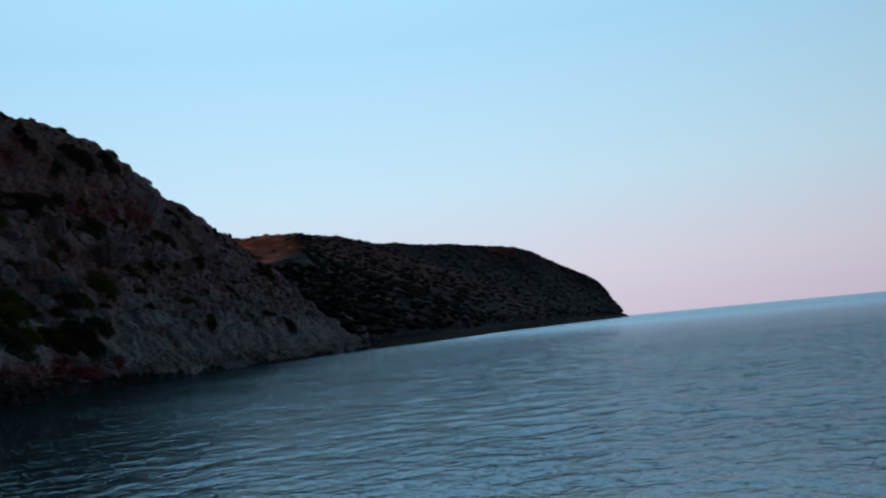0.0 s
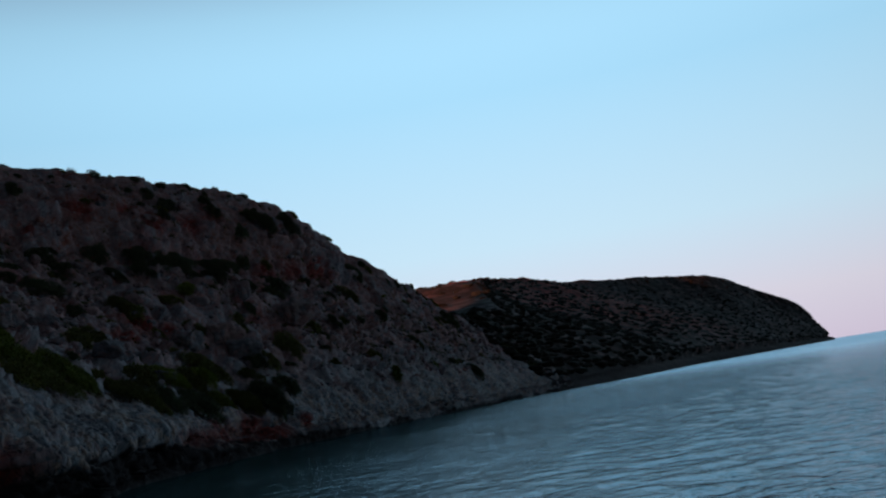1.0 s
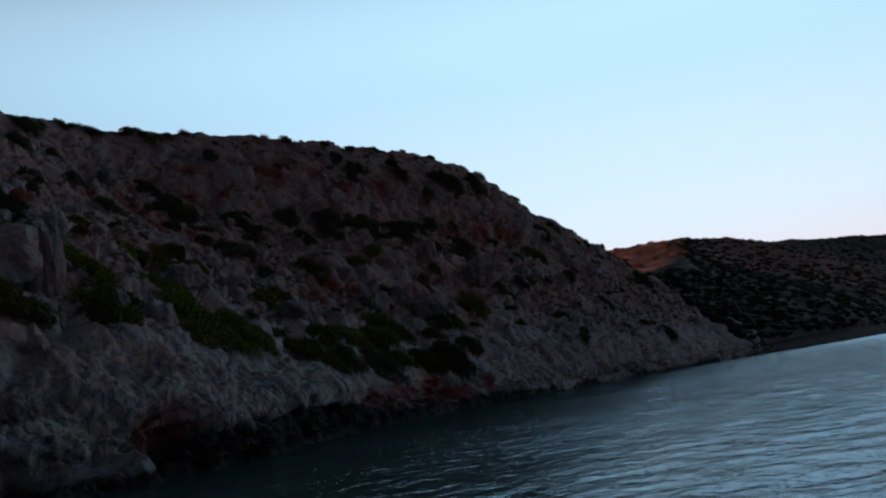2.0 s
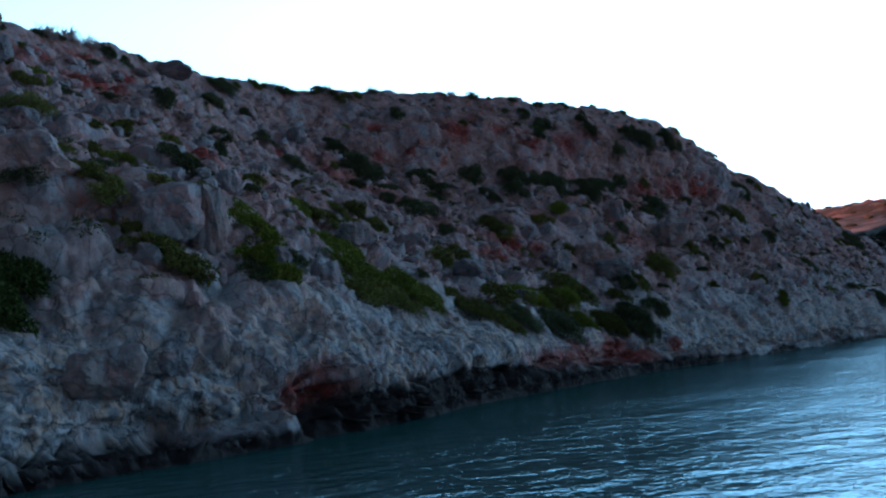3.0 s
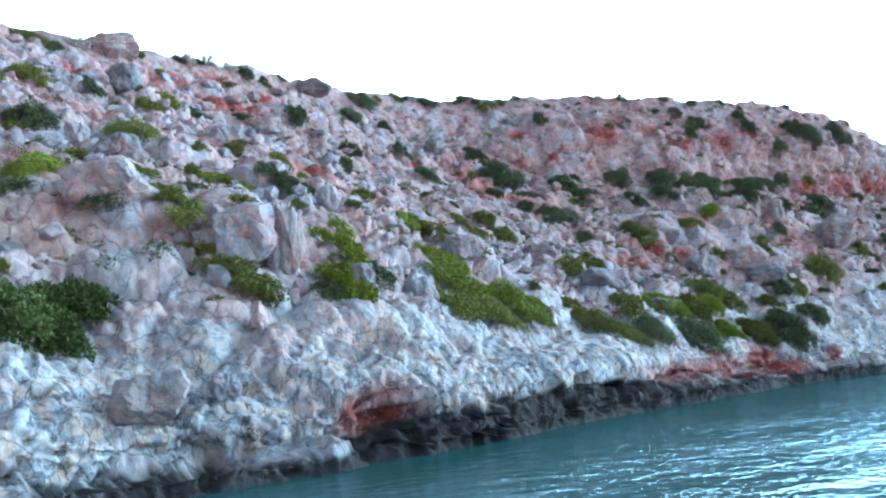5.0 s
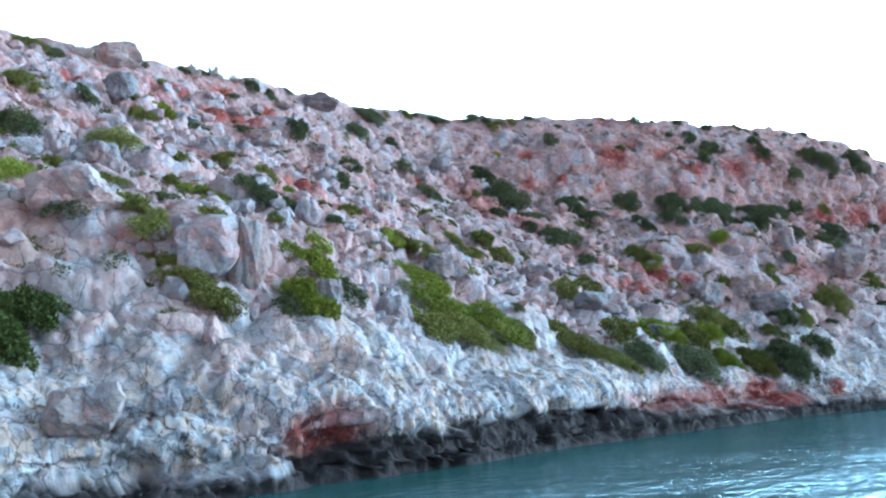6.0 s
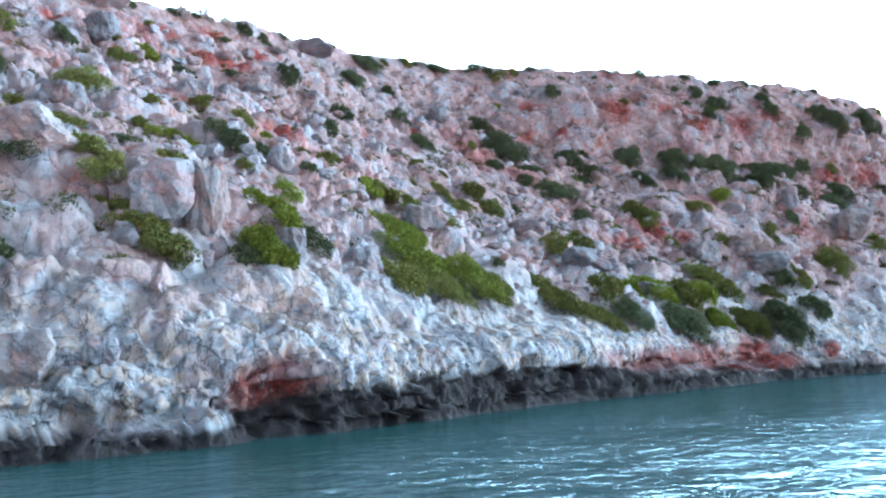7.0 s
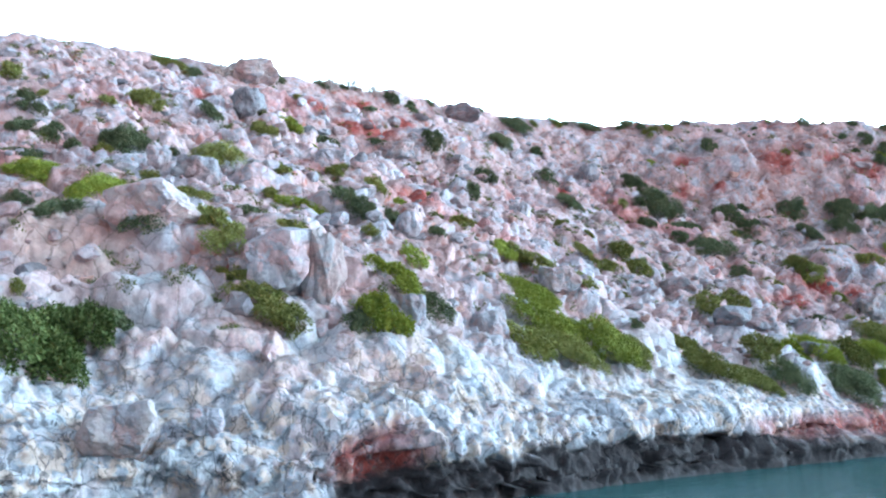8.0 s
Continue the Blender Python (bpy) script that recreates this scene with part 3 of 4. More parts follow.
far_mesh.polygons.foreach_set("use_smooth", [True] * len(far_mesh.polygons))
headland = tagged(new("backdrop_headland", far_mesh), "distant dark headland with a sunlit red patch, beyond the bay", "headland", kind="structure")

# ---- the sea: one sheet to the horizon, with real swell near the boat ----
def swell(x, y):
    p = np.stack([x * 0.7, y, 0 * x], -1)
    near = np.clip(1.3 - np.hypot(x - 12, y - 30) / 170, 0, 1)
    bank = np.stack([np.interp(np.arange(40, 340, 6.0), _leg, SHORE[:, k]) for k in (0, 1)], -1)
    calm = np.full(len(x), 1e9)
    for bx, by in bank:
        calm = np.minimum(calm, np.hypot(x - bx, y - by))
    near = near * np.clip((calm - 5) / 45, 0.15, 1)  # calmer in the lee of the rocks
    open_sea = np.clip((calm - 10) / 55, 0.12, 1)
    return open_sea, near * (0.12 * fbm(p, 0.8, 3, 300) + 0.04 * fbm(p, 3.0, 2, 310))


ring = np.r_[0.002, 1.0, np.geomspace(2.0, 7, 30), np.geomspace(7.1, 130, 300), np.geomspace(140, 4900, 40)]
turns = np.radians(np.r_[np.arange(-45, 80, 0.2), np.arange(80, 315.1, 2.5)])  # finest towards the shore
rr, tt = np.meshgrid(ring, turns, indexing="ij")
sx, sy = 12 + rr * np.sin(tt), 6 + rr * np.cos(tt)
open_sea, waves = swell(sx.ravel(), sy.ravel())
sea_mesh = sheet_mesh("sea", np.stack([sx, sy, waves.reshape(sx.shape)], -1)[:, ::-1], (("open_sea", open_sea.reshape(sx.shape)[:, ::-1]),))
sea_mesh.materials.append(WATER)
for poly in sea_mesh.polygons:
    poly.use_smooth = True
sea = tagged(new("water_sea", sea_mesh), "rippled blue-green sea water along the rocky shore", "sea", kind="structure")
bpy.context.view_layer.update()

# ==== things on the hillside ====
def part(name, me, mat, parent, label=""):
    if not me.materials:
        me.materials.append(mat)
    ob = new(name, me)
    ob.parent = parent
    return tagged(ob, label) if label else ob


def mesh_of(name, verts, faces, smooth=False):
    me = bpy.data.meshes.new(name)
    me.from_pydata([tuple(v) for v in verts], [], [tuple(f) for f in faces])
    if smooth:
        me.polygons.foreach_set("use_smooth", [True] * len(me.polygons))
    me.update()
    return me


def leaf_mesh(name, quads):
    """A mesh of loose four-cornered leaves, from an array [leaf, corner, xyz]."""
    me = bpy.data.meshes.new(name)
    me.vertices.add(4 * len(quads))
    me.vertices.foreach_set("co", quads.reshape(-1).astype(np.float32))
    me.loops.add(4 * len(quads))
    me.loops.foreach_set("vertex_index", np.arange(4 * len(quads), dtype=np.int32))
    me.polygons.add(len(quads))
    me.polygons.foreach_set("loop_start", np.arange(0, 4 * len(quads), 4, dtype=np.int32))
    me.update(calc_edges=True)
    return me


def ground_at(x, y):
    """The hillside's surface under a point, and its normal."""
    hit, place, up, _ = hillside.ray_cast(Vector((x, y, 150)), Vector((0, 0, -1)))
    return (place, up) if hit else (Vector((x, y, 0)), Vector((0, 0, 1)))


def foliage_material(name, dark, light):
    mat, nodes, links, bsdf = material(name)
    geo = nodes.new("ShaderNodeNewGeometry")
    wide = node(nodes, links, "ShaderNodeTexNoise", {"Vector": geo.outputs["Position"]}, Scale=1.3, Detail=3.0).outputs["Fac"]
    rnd = nodes.new("ShaderNodeObjectInfo").outputs["Random"]
    col = blend(nodes, links, span(nodes, links, geo.outputs["Random Per Island"], 0, 1), dark, light)
    col = blend(nodes, links, span(nodes, links, wide, 0.42, 0.66, 0, 0.35), col, tuple(0.55 * c for c in dark))
    col = blend(nodes, links, 1.0, col, span(nodes, links, rnd, 0, 1, 0.75, 1.2), "MULTIPLY")
    links.new(col, bsdf.inputs["Base Color"])
    bsdf.inputs["Roughness"].default_value = 0.75
    bsdf.inputs["Specular IOR Level"].default_value = 0.1
    return mat


FOLIAGE = {
    "bright": foliage_material("bright_green_leaves", (0.155, 0.205, 0.035), (0.27, 0.335, 0.06)),
    "olive": foliage_material("olive_green_leaves", (0.13, 0.148, 0.042), (0.225, 0.245, 0.08)),
    "green": foliage_material("fresh_green_leaves", (0.07, 0.115, 0.038), (0.13, 0.185, 0.066)),
    "dark": foliage_material("dark_green_leaves", (0.075, 0.1, 0.055), (0.135, 0.175, 0.095)),
}
BARK, bark_nodes, bark_links, bark_bsdf = material("grey_bark")
bark_noise = node(bark_nodes, bark_links, "ShaderNodeTexNoise", Scale=14.0, Detail=5.0)
bark_links.new(blend(bark_nodes, bark_links, bark_noise.outputs["Fac"], (0.10, 0.075, 0.06), (0.30, 0.25, 0.21)), bark_bsdf.inputs["Base Color"])
bark_bsdf.inputs["Roughness"].default_value = 0.9


def limb(rng, verts, faces, a, b, r0, r1, bends=4):
    """A bent, tapering branch from a to b."""
    start = len(verts)
    a, b = np.array(a, float), np.array(b, float)
    kink = rng.normal(0, 0.12, 3) * np.linalg.norm(b - a)
    for i in range(bends + 1):
        u = i / bends
        c, r = a + (b - a) * u + kink * math.sin(3.14 * u), r0 + (r1 - r0) * u
        for k in range(5):
            w = k * 2 * math.pi / 5
            verts.append(c + np.array([r * math.cos(w), r * math.sin(w), 0.3 * r * math.sin(w)]))
    for i in range(bends):
        for k in range(5):
            p, q = start + 5 * i + k, start + 5 * i + (k + 1) % 5
            faces.append((p, q, q + 5, p + 5))


def shrub_meshes(seed, thick=230):
    """Branches and leaves of a wind-shorn cushion shrub one metre wide."""
    rng = np.random.default_rng(seed)
    lobes = []
    for k in range(15):
        w, far = rng.uniform(0, 6.28), 0.36 * math.sqrt(rng.random())
        lobes.append(np.r_[far * math.cos(w), far * math.sin(w), rng.uniform(0.03, 0.17) + 0.16 * (1 - far / 0.36), rng.uniform(0.12, 0.2)])
    verts, faces = [], []
    for lobe in lobes[:9]:
        limb(rng, verts, faces, (0.1 * lobe[0], 0.1 * lobe[1], -0.12), lobe[:3], 0.02, 0.005)
    stems = mesh_of("trunk", verts, faces)
    leaves = []
    for lobe in lobes:
        ways = rng.normal(0, 1, (thick, 3))
        ways[:, 2] = np.where(ways[:, 2] > -0.5, ways[:, 2], -ways[:, 2])
        ways /= np.linalg.norm(ways, axis=1)[:, None]
        ats = lobe[:3] + ways * (lobe[3] * rng.uniform(0.6, 1.1, (thick, 1))) * (1, 1, 1.1)
        longs = rng.normal(0, 0.8, (thick, 3)) + ways + (0, 0, 0.3)
        longs /= np.linalg.norm(longs, axis=1)[:, None]
        sides = np.cross(longs, ways + rng.normal(0, 0.5, (thick, 3)))
        sides /= np.linalg.norm(sides, axis=1)[:, None] + 1e-6
        size = 0.68 if thick > 500 else 1.25 if thick > 200 else 2.0
        longs *= size * rng.uniform(0.022, 0.042, (thick, 1))
        sides *= size * rng.uniform(0.009, 0.016, (thick, 1))
        quads = np.stack([ats - 0.3 * longs, ats + sides + 0.2 * longs, ats + longs, ats - sides + 0.2 * longs], 1)
        leaves.append(quads[ats[:, 2] > -0.08])
    return stems, leaf_mesh("leaves", np.concatenate(leaves))


SHAPES = [shrub_meshes(k) for k in range(6)]
LARGE = [shrub_meshes(20 + k, 850) for k in range(3)]
SMALL = [shrub_meshes(10 + k, 90) for k in range(4)]
LEAVES = {}
turner = random.Random(5)
SHRUB_WORDS = {"green": "broad mid-green shrub spread like a hedge over shore rock", "bright": "bright green cushion shrub growing between grey rocks", "olive": "olive-green low shrub spreading over the rocky slope", "dark": "dark green rounded shrub on the stony hillside"}


def shrub(x, y, width, height, tone):
    """A low shrub on the slope; wide ones are leaned with the ground."""
    place, up = ground_at(x, y)
    reach = max(0.8, 0.6 * width)
    tall = [ground_at(x + dx * reach, y + dy * reach)[0].z for dx, dy in ((1, 0), (-1, 0), (0, 1), (0, -1))]
    up = Vector((tall[1] - tall[0], tall[3] - tall[2], 2 * reach)).normalized()
    k = 20 + turner.randrange(3) if width > 3.3 else turner.randrange(6) if width > 1.9 else 10 + turner.randrange(4)
    stems, leaves = SHAPES[k] if k < 10 else SMALL[k - 10] if k < 20 else LARGE[k - 20]
    if (k, tone) not in LEAVES:
        LEAVES[k, tone] = leaves.copy()
    ob = tagged(new("shrub"), SHRUB_WORDS[tone], "shrub", "shrubs on the hillside")
    fall = math.atan2(up.y, up.x) + turner.uniform(-0.35, 0.35)  # wind and slope draw the cushions out downhill
    spin = Matrix.Rotation(fall, 4, "Z") @ Matrix.Diagonal((width * (1.35 if tone == "dark" else 1.65), width * 1.1, height * 1.75, 1)) @ Matrix.Rotation(turner.choice((0, 3.1416)) + turner.uniform(-0.2, 0.2), 4, "Z")
    lean = Vector((0, 0, 1)).rotation_difference(Vector((0, 0, 1)).lerp(up if up.z > 0.3 else Vector((0, 0, 1)), 0.85).normalized()).to_matrix().to_4x4()
    ob.matrix_world = Matrix.Translation(place - Vector((0, 0, 0.2 * height))) @ lean @ spin
    part("trunk", stems, BARK, ob)
    part("foliage", LEAVES[k, tone], FOLIAGE[tone], ob)


def boulder_mesh(seed, detail=4):
    """A weathered block: a ball cut by planes, roughened, one metre across."""
    rng = np.random.default_rng(seed)
    bm = bmesh.new()
    bmesh.ops.create_icosphere(bm, subdivisions=detail, radius=0.5)
    p = np.array([v.co[:] for v in bm.verts])
    way = p / np.linalg.norm(p, axis=1)[:, None]
    reach = np.full(len(p), 0.62)
    box = [(1, 0, 0), (-1, 0, 0), (0, 1, 0), (0, -1, 0), (0, 0, 1), (0, 0, -1)]
    for i in range(24 if detail > 3 else 10):
        n = np.array(box[i], float) + rng.normal(0, 0.22, 3) if i < 6 else rng.normal(0, 1, 3)
        n /= np.linalg.norm(n)
        c = way @ n
        cut = rng.uniform(0.36, 0.44) if i < 6 else rng.uniform(0.40, 0.52) if detail > 3 else rng.uniform(0.26, 0.42)
        reach = np.where(c > 0.05, np.minimum(reach, cut / np.maximum(c, 0.05)), reach)
    q = way * reach[:, None]
    lift = 0.09 * fbm(q + seed, 0.3, 4, 400) - 0.2 * np.abs(fbm((q + seed) * (1, 1, 0.45), 0.26, 4, 410))
    q = q + way * lift[:, None]
    for v, c in zip(bm.verts, q):
        v.co = c
    me = bpy.data.meshes.new("boulder")
    bm.to_mesh(me)
    bm.free()
    return me


BLOCKS = [boulder_mesh(k) for k in range(7)]
PEBBLES = [boulder_mesh(20 + k, 2) for k in range(8)]
for me in BLOCKS + PEBBLES:
    me.materials.append(STONE)
PINK_BLOCKS = [me.copy() for me in BLOCKS]
for me in PINK_BLOCKS:
    me.materials[0] = PINK_STONE
BLOCK_WORDS = {"grey": "weathered blue-grey limestone boulder resting on the slope", "warm": "pale pinkish limestone boulder resting on the slope"}


def boulder(x, y, width, height, tone, sunk=0.3):
    place, up = ground_at(x, y)
    ob = tagged(new("boulder", (PINK_BLOCKS if tone == "warm" else BLOCKS)[turner.randrange(7)]), BLOCK_WORDS[tone], "boulder", "boulders on the hillside")
    ob.matrix_world = Matrix.Translation(place + Vector((0, 0, sunk * height))) @ Matrix.Rotation(turner.uniform(0, 6.28), 4, "Z") @ Matrix.Diagonal((width * 1.25, width * 1.1, height * 1.25, 1))


boulder(2.9, 61.0, 4.1, 3.7, "grey", sunk=0.12)
boulder(1.3, 61.4, 2.9, 2.0, "warm", sunk=0.12)
boulder(4.8, 61.5, 2.2, 4.0, "warm")
boulder(-4.0, 60.6, 4.6, 2.7, "warm", sunk=0.15)
boulder(8.4, 65.6, 1.6, 1.8, "grey")
boulder(11.3, 72.0, 2.1, 2.4, "grey")
boulder(14.0, 81.9, 2.4, 1.9, "grey")
boulder(5.5, 76.5, 1.6, 1.8, "grey")
boulder(1.1, 48.7, 2.8, 2.1, "warm")
boulder(54.7, 144.1, 1.8, 3.1, "grey")
boulder(32.6, 109.0, 2.6, 1.4, "grey")
boulder(25.6, 101.6, 3.3, 1.7, "grey")
boulder(-13.3, 94.1, 2.7, 2.4, "grey")
boulder(-6.5, 71.1, 2.8, 2.0, "grey")
boulder(-3.4, 87.3, 2.5, 1.8, "grey")
boulder(-4.6, 109.8, 3.4, 2.0, "warm")
boulder(46.0, 129.6, 4.0, 3.0, "warm")
boulder(61.8, 143.7, 4.5, 3.8, "warm")
boulder(7.2, 111.3, 2.0, 1.7, "warm")
boulder(11.8, 135.7, 2.4, 2.1, "grey")
boulder(21.2, 110.1, 3.3, 2.0, "grey")
boulder(28.1, 109.2, 3.2, 1.9, "grey")
boulder(39.6, 123.1, 3.1, 2.5, "warm")
boulder(47.5, 126.8, 3.9, 2.6, "grey")
boulder(-9.2, 70.9, 1.3, 1.7, "grey")
boulder(3.7, 50.9, 1.4, 1.2, "grey")
boulder(-18.7, 106.5, 5.1, 2.5, "warm", sunk=0.02)
boulder(-8.4, 123.2, 2.6, 2.0, "warm", sunk=-0.05)
boulder(-2.6, 131.6, 5.0, 2.0, "grey", sunk=-0.3)

shrub(-14.5, 88.3, 2.9, 1.1, "dark")
shrub(-10.3, 89.9, 2.4, 1.2, "olive")
shrub(-11.1, 97.4, 2.1, 1.8, "bright")
shrub(-9.5, 102.1, 2.7, 2.2, "dark")
shrub(-11.7, 76.9, 1.0, 1.9, "dark")
shrub(-6.9, 74.4, 3.5, 1.8, "olive")
shrub(-8.4, 68.2, 1.4, 1.0, "olive")
shrub(-3.8, 63.6, 2.3, 0.8, "olive")
shrub(-2.2, 62.7, 1.6, 0.8, "olive")
shrub(-3.2, 62.1, 1.4, 0.6, "dark")
shrub(-3.4, 76.6, 1.8, 1.0, "olive")
shrub(-2.1, 85.2, 2.2, 1.1, "olive")
shrub(-2.8, 73.5, 1.1, 0.9, "olive")
shrub(-0.6, 73.2, 2.9, 0.8, "bright")
shrub(1.2, 82.6, 1.5, 1.0, "olive")
shrub(1.9, 74.0, 1.7, 0.9, "dark")
shrub(3.0, 74.0, 2.2, 1.3, "dark")
shrub(3.7, 78.0, 1.5, 1.0, "dark")
shrub(2.4, 64.0, 1.9, 0.9, "olive")
shrub(-3.9, 60.1, 2.9, 1.2, "dark")
shrub(4.2, 72.5, 1.2, 0.5, "olive")
shrub(-6.5, 109.7, 2.6, 1.0, "dark")
shrub(-2.3, 114.9, 2.4, 2.7, "dark")
shrub(6.6, 73.3, 1.8, 0.5, "bright")
shrub(2.6, 84.3, 1.1, 0.8, "bright")
shrub(-8.4, 122.0, 2.0, 1.4, "dark")
shrub(-7.0, 125.1, 0.9, 0.9, "dark")
shrub(-1.2, 61.6, 1.9, 1.0, "olive")
shrub(-0.3, 60.8, 2.4, 1.1, "olive")
shrub(0.9, 60.0, 2.4, 1.0, "olive")
shrub(2.1, 59.2, 2.4, 1.0, "olive")
shrub(3.3, 58.8, 2.2, 1.0, "olive")
shrub(4.3, 58.5, 1.8, 0.9, "olive")
shrub(7.0, 64.0, 2.5, 1.4, "bright")
shrub(7.0, 66.6, 2.4, 1.6, "bright")
shrub(7.5, 61.6, 2.0, 1.8, "bright")
shrub(8.2, 61.6, 1.7, 1.7, "bright")
shrub(7.1, 60.6, 1.7, 1.1, "dark")
shrub(3.3, 138.0, 3.6, 1.1, "dark")
shrub(10.4, 148.2, 4.6, 1.1, "dark")
shrub(15.7, 150.9, 3.1, 1.1, "dark")
shrub(2.0, 131.2, 3.4, 1.7, "dark")
shrub(3.2, 114.4, 2.3, 2.3, "dark")
shrub(3.3, 106.1, 1.6, 1.6, "dark")
shrub(5.4, 135.7, 2.1, 1.4, "dark")
shrub(8.0, 127.2, 2.6, 1.0, "dark")
shrub(10.6, 120.8, 3.4, 1.5, "dark")
shrub(16.2, 141.2, 4.3, 2.9, "dark")
shrub(19.1, 137.1, 5.6, 3.5, "dark")
shrub(18.0, 130.4, 2.6, 2.0, "dark")
shrub(22.3, 134.2, 4.1, 1.7, "dark")
shrub(27.2, 140.8, 3.2, 2.5, "dark")
shrub(29.8, 139.2, 2.8, 1.8, "dark")
shrub(19.0, 149.9, 2.3, 0.9, "olive")
shrub(25.9, 148.0, 2.7, 1.4, "dark")
shrub(5.0, 85.7, 0.9, 0.9, "olive")
shrub(7.0, 77.5, 1.1, 0.9, "dark")
shrub(7.1, 85.2, 1.5, 1.0, "olive")
shrub(10.3, 86.2, 2.5, 1.5, "olive")
shrub(10.0, 84.5, 2.1, 0.8, "bright")
shrub(12.4, 85.1, 2.5, 1.2, "olive")
shrub(21.7, 129.4, 2.0, 1.3, "dark")
shrub(24.8, 128.6, 5.2, 1.9, "dark")
shrub(28.2, 137.7, 2.8, 1.4, "dark")
shrub(29.6, 135.9, 2.7, 1.0, "dark")
shrub(16.3, 112.0, 2.8, 1.7, "olive")
shrub(17.8, 110.0, 2.7, 1.6, "olive")
shrub(15.3, 106.2, 2.6, 1.3, "olive")
shrub(14.1, 100.8, 2.0, 1.0, "olive")
shrub(15.1, 87.6, 1.7, 0.6, "olive")
shrub(20.1, 116.6, 2.3, 0.9, "dark")
shrub(27.4, 123.3, 2.2, 0.9, "dark")
shrub(23.8, 105.1, 2.6, 1.3, "olive")
shrub(26.2, 110.2, 3.3, 1.6, "olive")
shrub(12.7, 79.7, 3.8, 1.3, "bright")
shrub(13.6, 77.0, 4.4, 1.5, "bright")
shrub(14.9, 79.0, 4.1, 1.5, "bright")
shrub(17.1, 79.3, 4.2, 1.5, "bright")
shrub(13.1, 72.9, 2.8, 1.6, "olive")
shrub(15.0, 75.2, 3.6, 1.4, "olive")
shrub(18.1, 80.7, 3.8, 1.5, "olive")
shrub(18.9, 83.6, 1.0, 0.7, "dark")
shrub(8.8, 68.0, 2.3, 1.0, "dark")
shrub(35.1, 145.0, 3.7, 1.5, "dark")
shrub(40.7, 146.1, 4.5, 2.3, "dark")
shrub(43.9, 148.0, 3.8, 2.1, "dark")
shrub(47.0, 149.1, 5.4, 2.3, "dark")
shrub(49.6, 149.6, 2.3, 1.2, "dark")
shrub(40.2, 142.4, 3.6, 1.8, "dark")
shrub(35.9, 139.7, 3.6, 1.4, "dark")
shrub(39.4, 140.0, 2.9, 1.1, "dark")
shrub(53.2, 150.8, 4.7, 1.7, "dark")
shrub(56.6, 155.2, 4.1, 1.6, "dark")
shrub(56.5, 159.4, 2.5, 2.1, "dark")
shrub(47.2, 153.7, 2.0, 1.6, "dark")
shrub(46.3, 157.9, 2.1, 1.5, "dark")
shrub(49.0, 157.6, 3.3, 1.2, "dark")
shrub(56.5, 162.5, 1.7, 1.7, "dark")
shrub(61.1, 160.5, 2.1, 3.2, "dark")
shrub(65.1, 164.9, 2.6, 2.2, "dark")
shrub(66.7, 164.2, 3.5, 2.6, "dark")
shrub(72.6, 170.0, 5.0, 2.8, "dark")
shrub(50.3, 144.4, 2.2, 1.5, "olive")
shrub(45.6, 140.8, 2.2, 1.1, "bright")
shrub(57.0, 149.3, 2.7, 1.6, "dark")
shrub(62.1, 153.2, 4.0, 1.6, "dark")
shrub(72.0, 163.2, 2.2, 1.8, "dark")
shrub(41.9, 136.7, 2.8, 1.4, "olive")
shrub(33.6, 129.1, 3.9, 1.9, "olive")
shrub(35.0, 128.0, 2.6, 1.6, "olive")
shrub(30.4, 123.4, 2.5, 1.5, "olive")
shrub(42.4, 129.9, 2.6, 1.3, "olive")
shrub(53.2, 139.5, 2.2, 1.4, "dark")
shrub(65.9, 153.4, 1.6, 2.0, "dark")
shrub(64.7, 146.1, 2.3, 1.7, "olive")
shrub(66.6, 146.9, 1.9, 1.4, "dark")
shrub(56.6, 136.7, 4.3, 2.1, "olive")
shrub(34.3, 118.8, 3.0, 1.2, "dark")
shrub(49.1, 132.1, 2.4, 1.0, "olive")
shrub(36.8, 126.4, 1.9, 0.8, "olive")
shrub(21.8, 91.7, 2.7, 1.5, "olive")
shrub(23.6, 87.8, 3.8, 1.9, "olive")
shrub(26.4, 93.8, 3.6, 1.6, "olive")
shrub(27.4, 98.1, 3.3, 1.9, "olive")
shrub(29.2, 98.3, 3.8, 1.9, "dark")
shrub(30.4, 107.6, 3.2, 2.1, "bright")
shrub(32.7, 109.4, 3.8, 2.2, "bright")
shrub(35.7, 112.1, 3.3, 2.0, "olive")
shrub(37.8, 114.4, 3.4, 2.0, "bright")
shrub(34.7, 107.3, 5.8, 2.1, "dark")
shrub(38.8, 119.2, 4.8, 1.8, "olive")
shrub(41.2, 120.2, 3.0, 1.8, "olive")
shrub(48.1, 126.1, 2.6, 2.6, "dark")
shrub(46.1, 122.0, 2.5, 1.5, "olive")
shrub(38.8, 112.5, 3.4, 2.0, "bright")
shrub(42.0, 114.8, 4.0, 2.6, "olive")
shrub(46.0, 118.0, 5.4, 3.0, "dark")
shrub(50.6, 123.8, 3.2, 2.2, "dark")
shrub(46.1, 116.4, 4.1, 1.8, "dark")
shrub(50.5, 127.1, 2.6, 1.3, "olive")
shrub(65.6, 141.3, 2.2, 1.9, "olive")
shrub(-27.2, 80.6, 1.9, 1.0, "olive")
shrub(-23.8, 99.8, 4.0, 1.2, "olive")
shrub(-21.9, 100.2, 2.8, 1.1, "dark")
shrub(-20.8, 73.8, 2.5, 1.3, "dark")
shrub(-20.5, 77.4, 3.1, 1.2, "dark")
shrub(-18.1, 79.4, 1.3, 0.7, "olive")
shrub(-13.6, 73.9, 4.0, 2.6, "dark")
shrub(-18.8, 70.4, 2.4, 1.4, "dark")
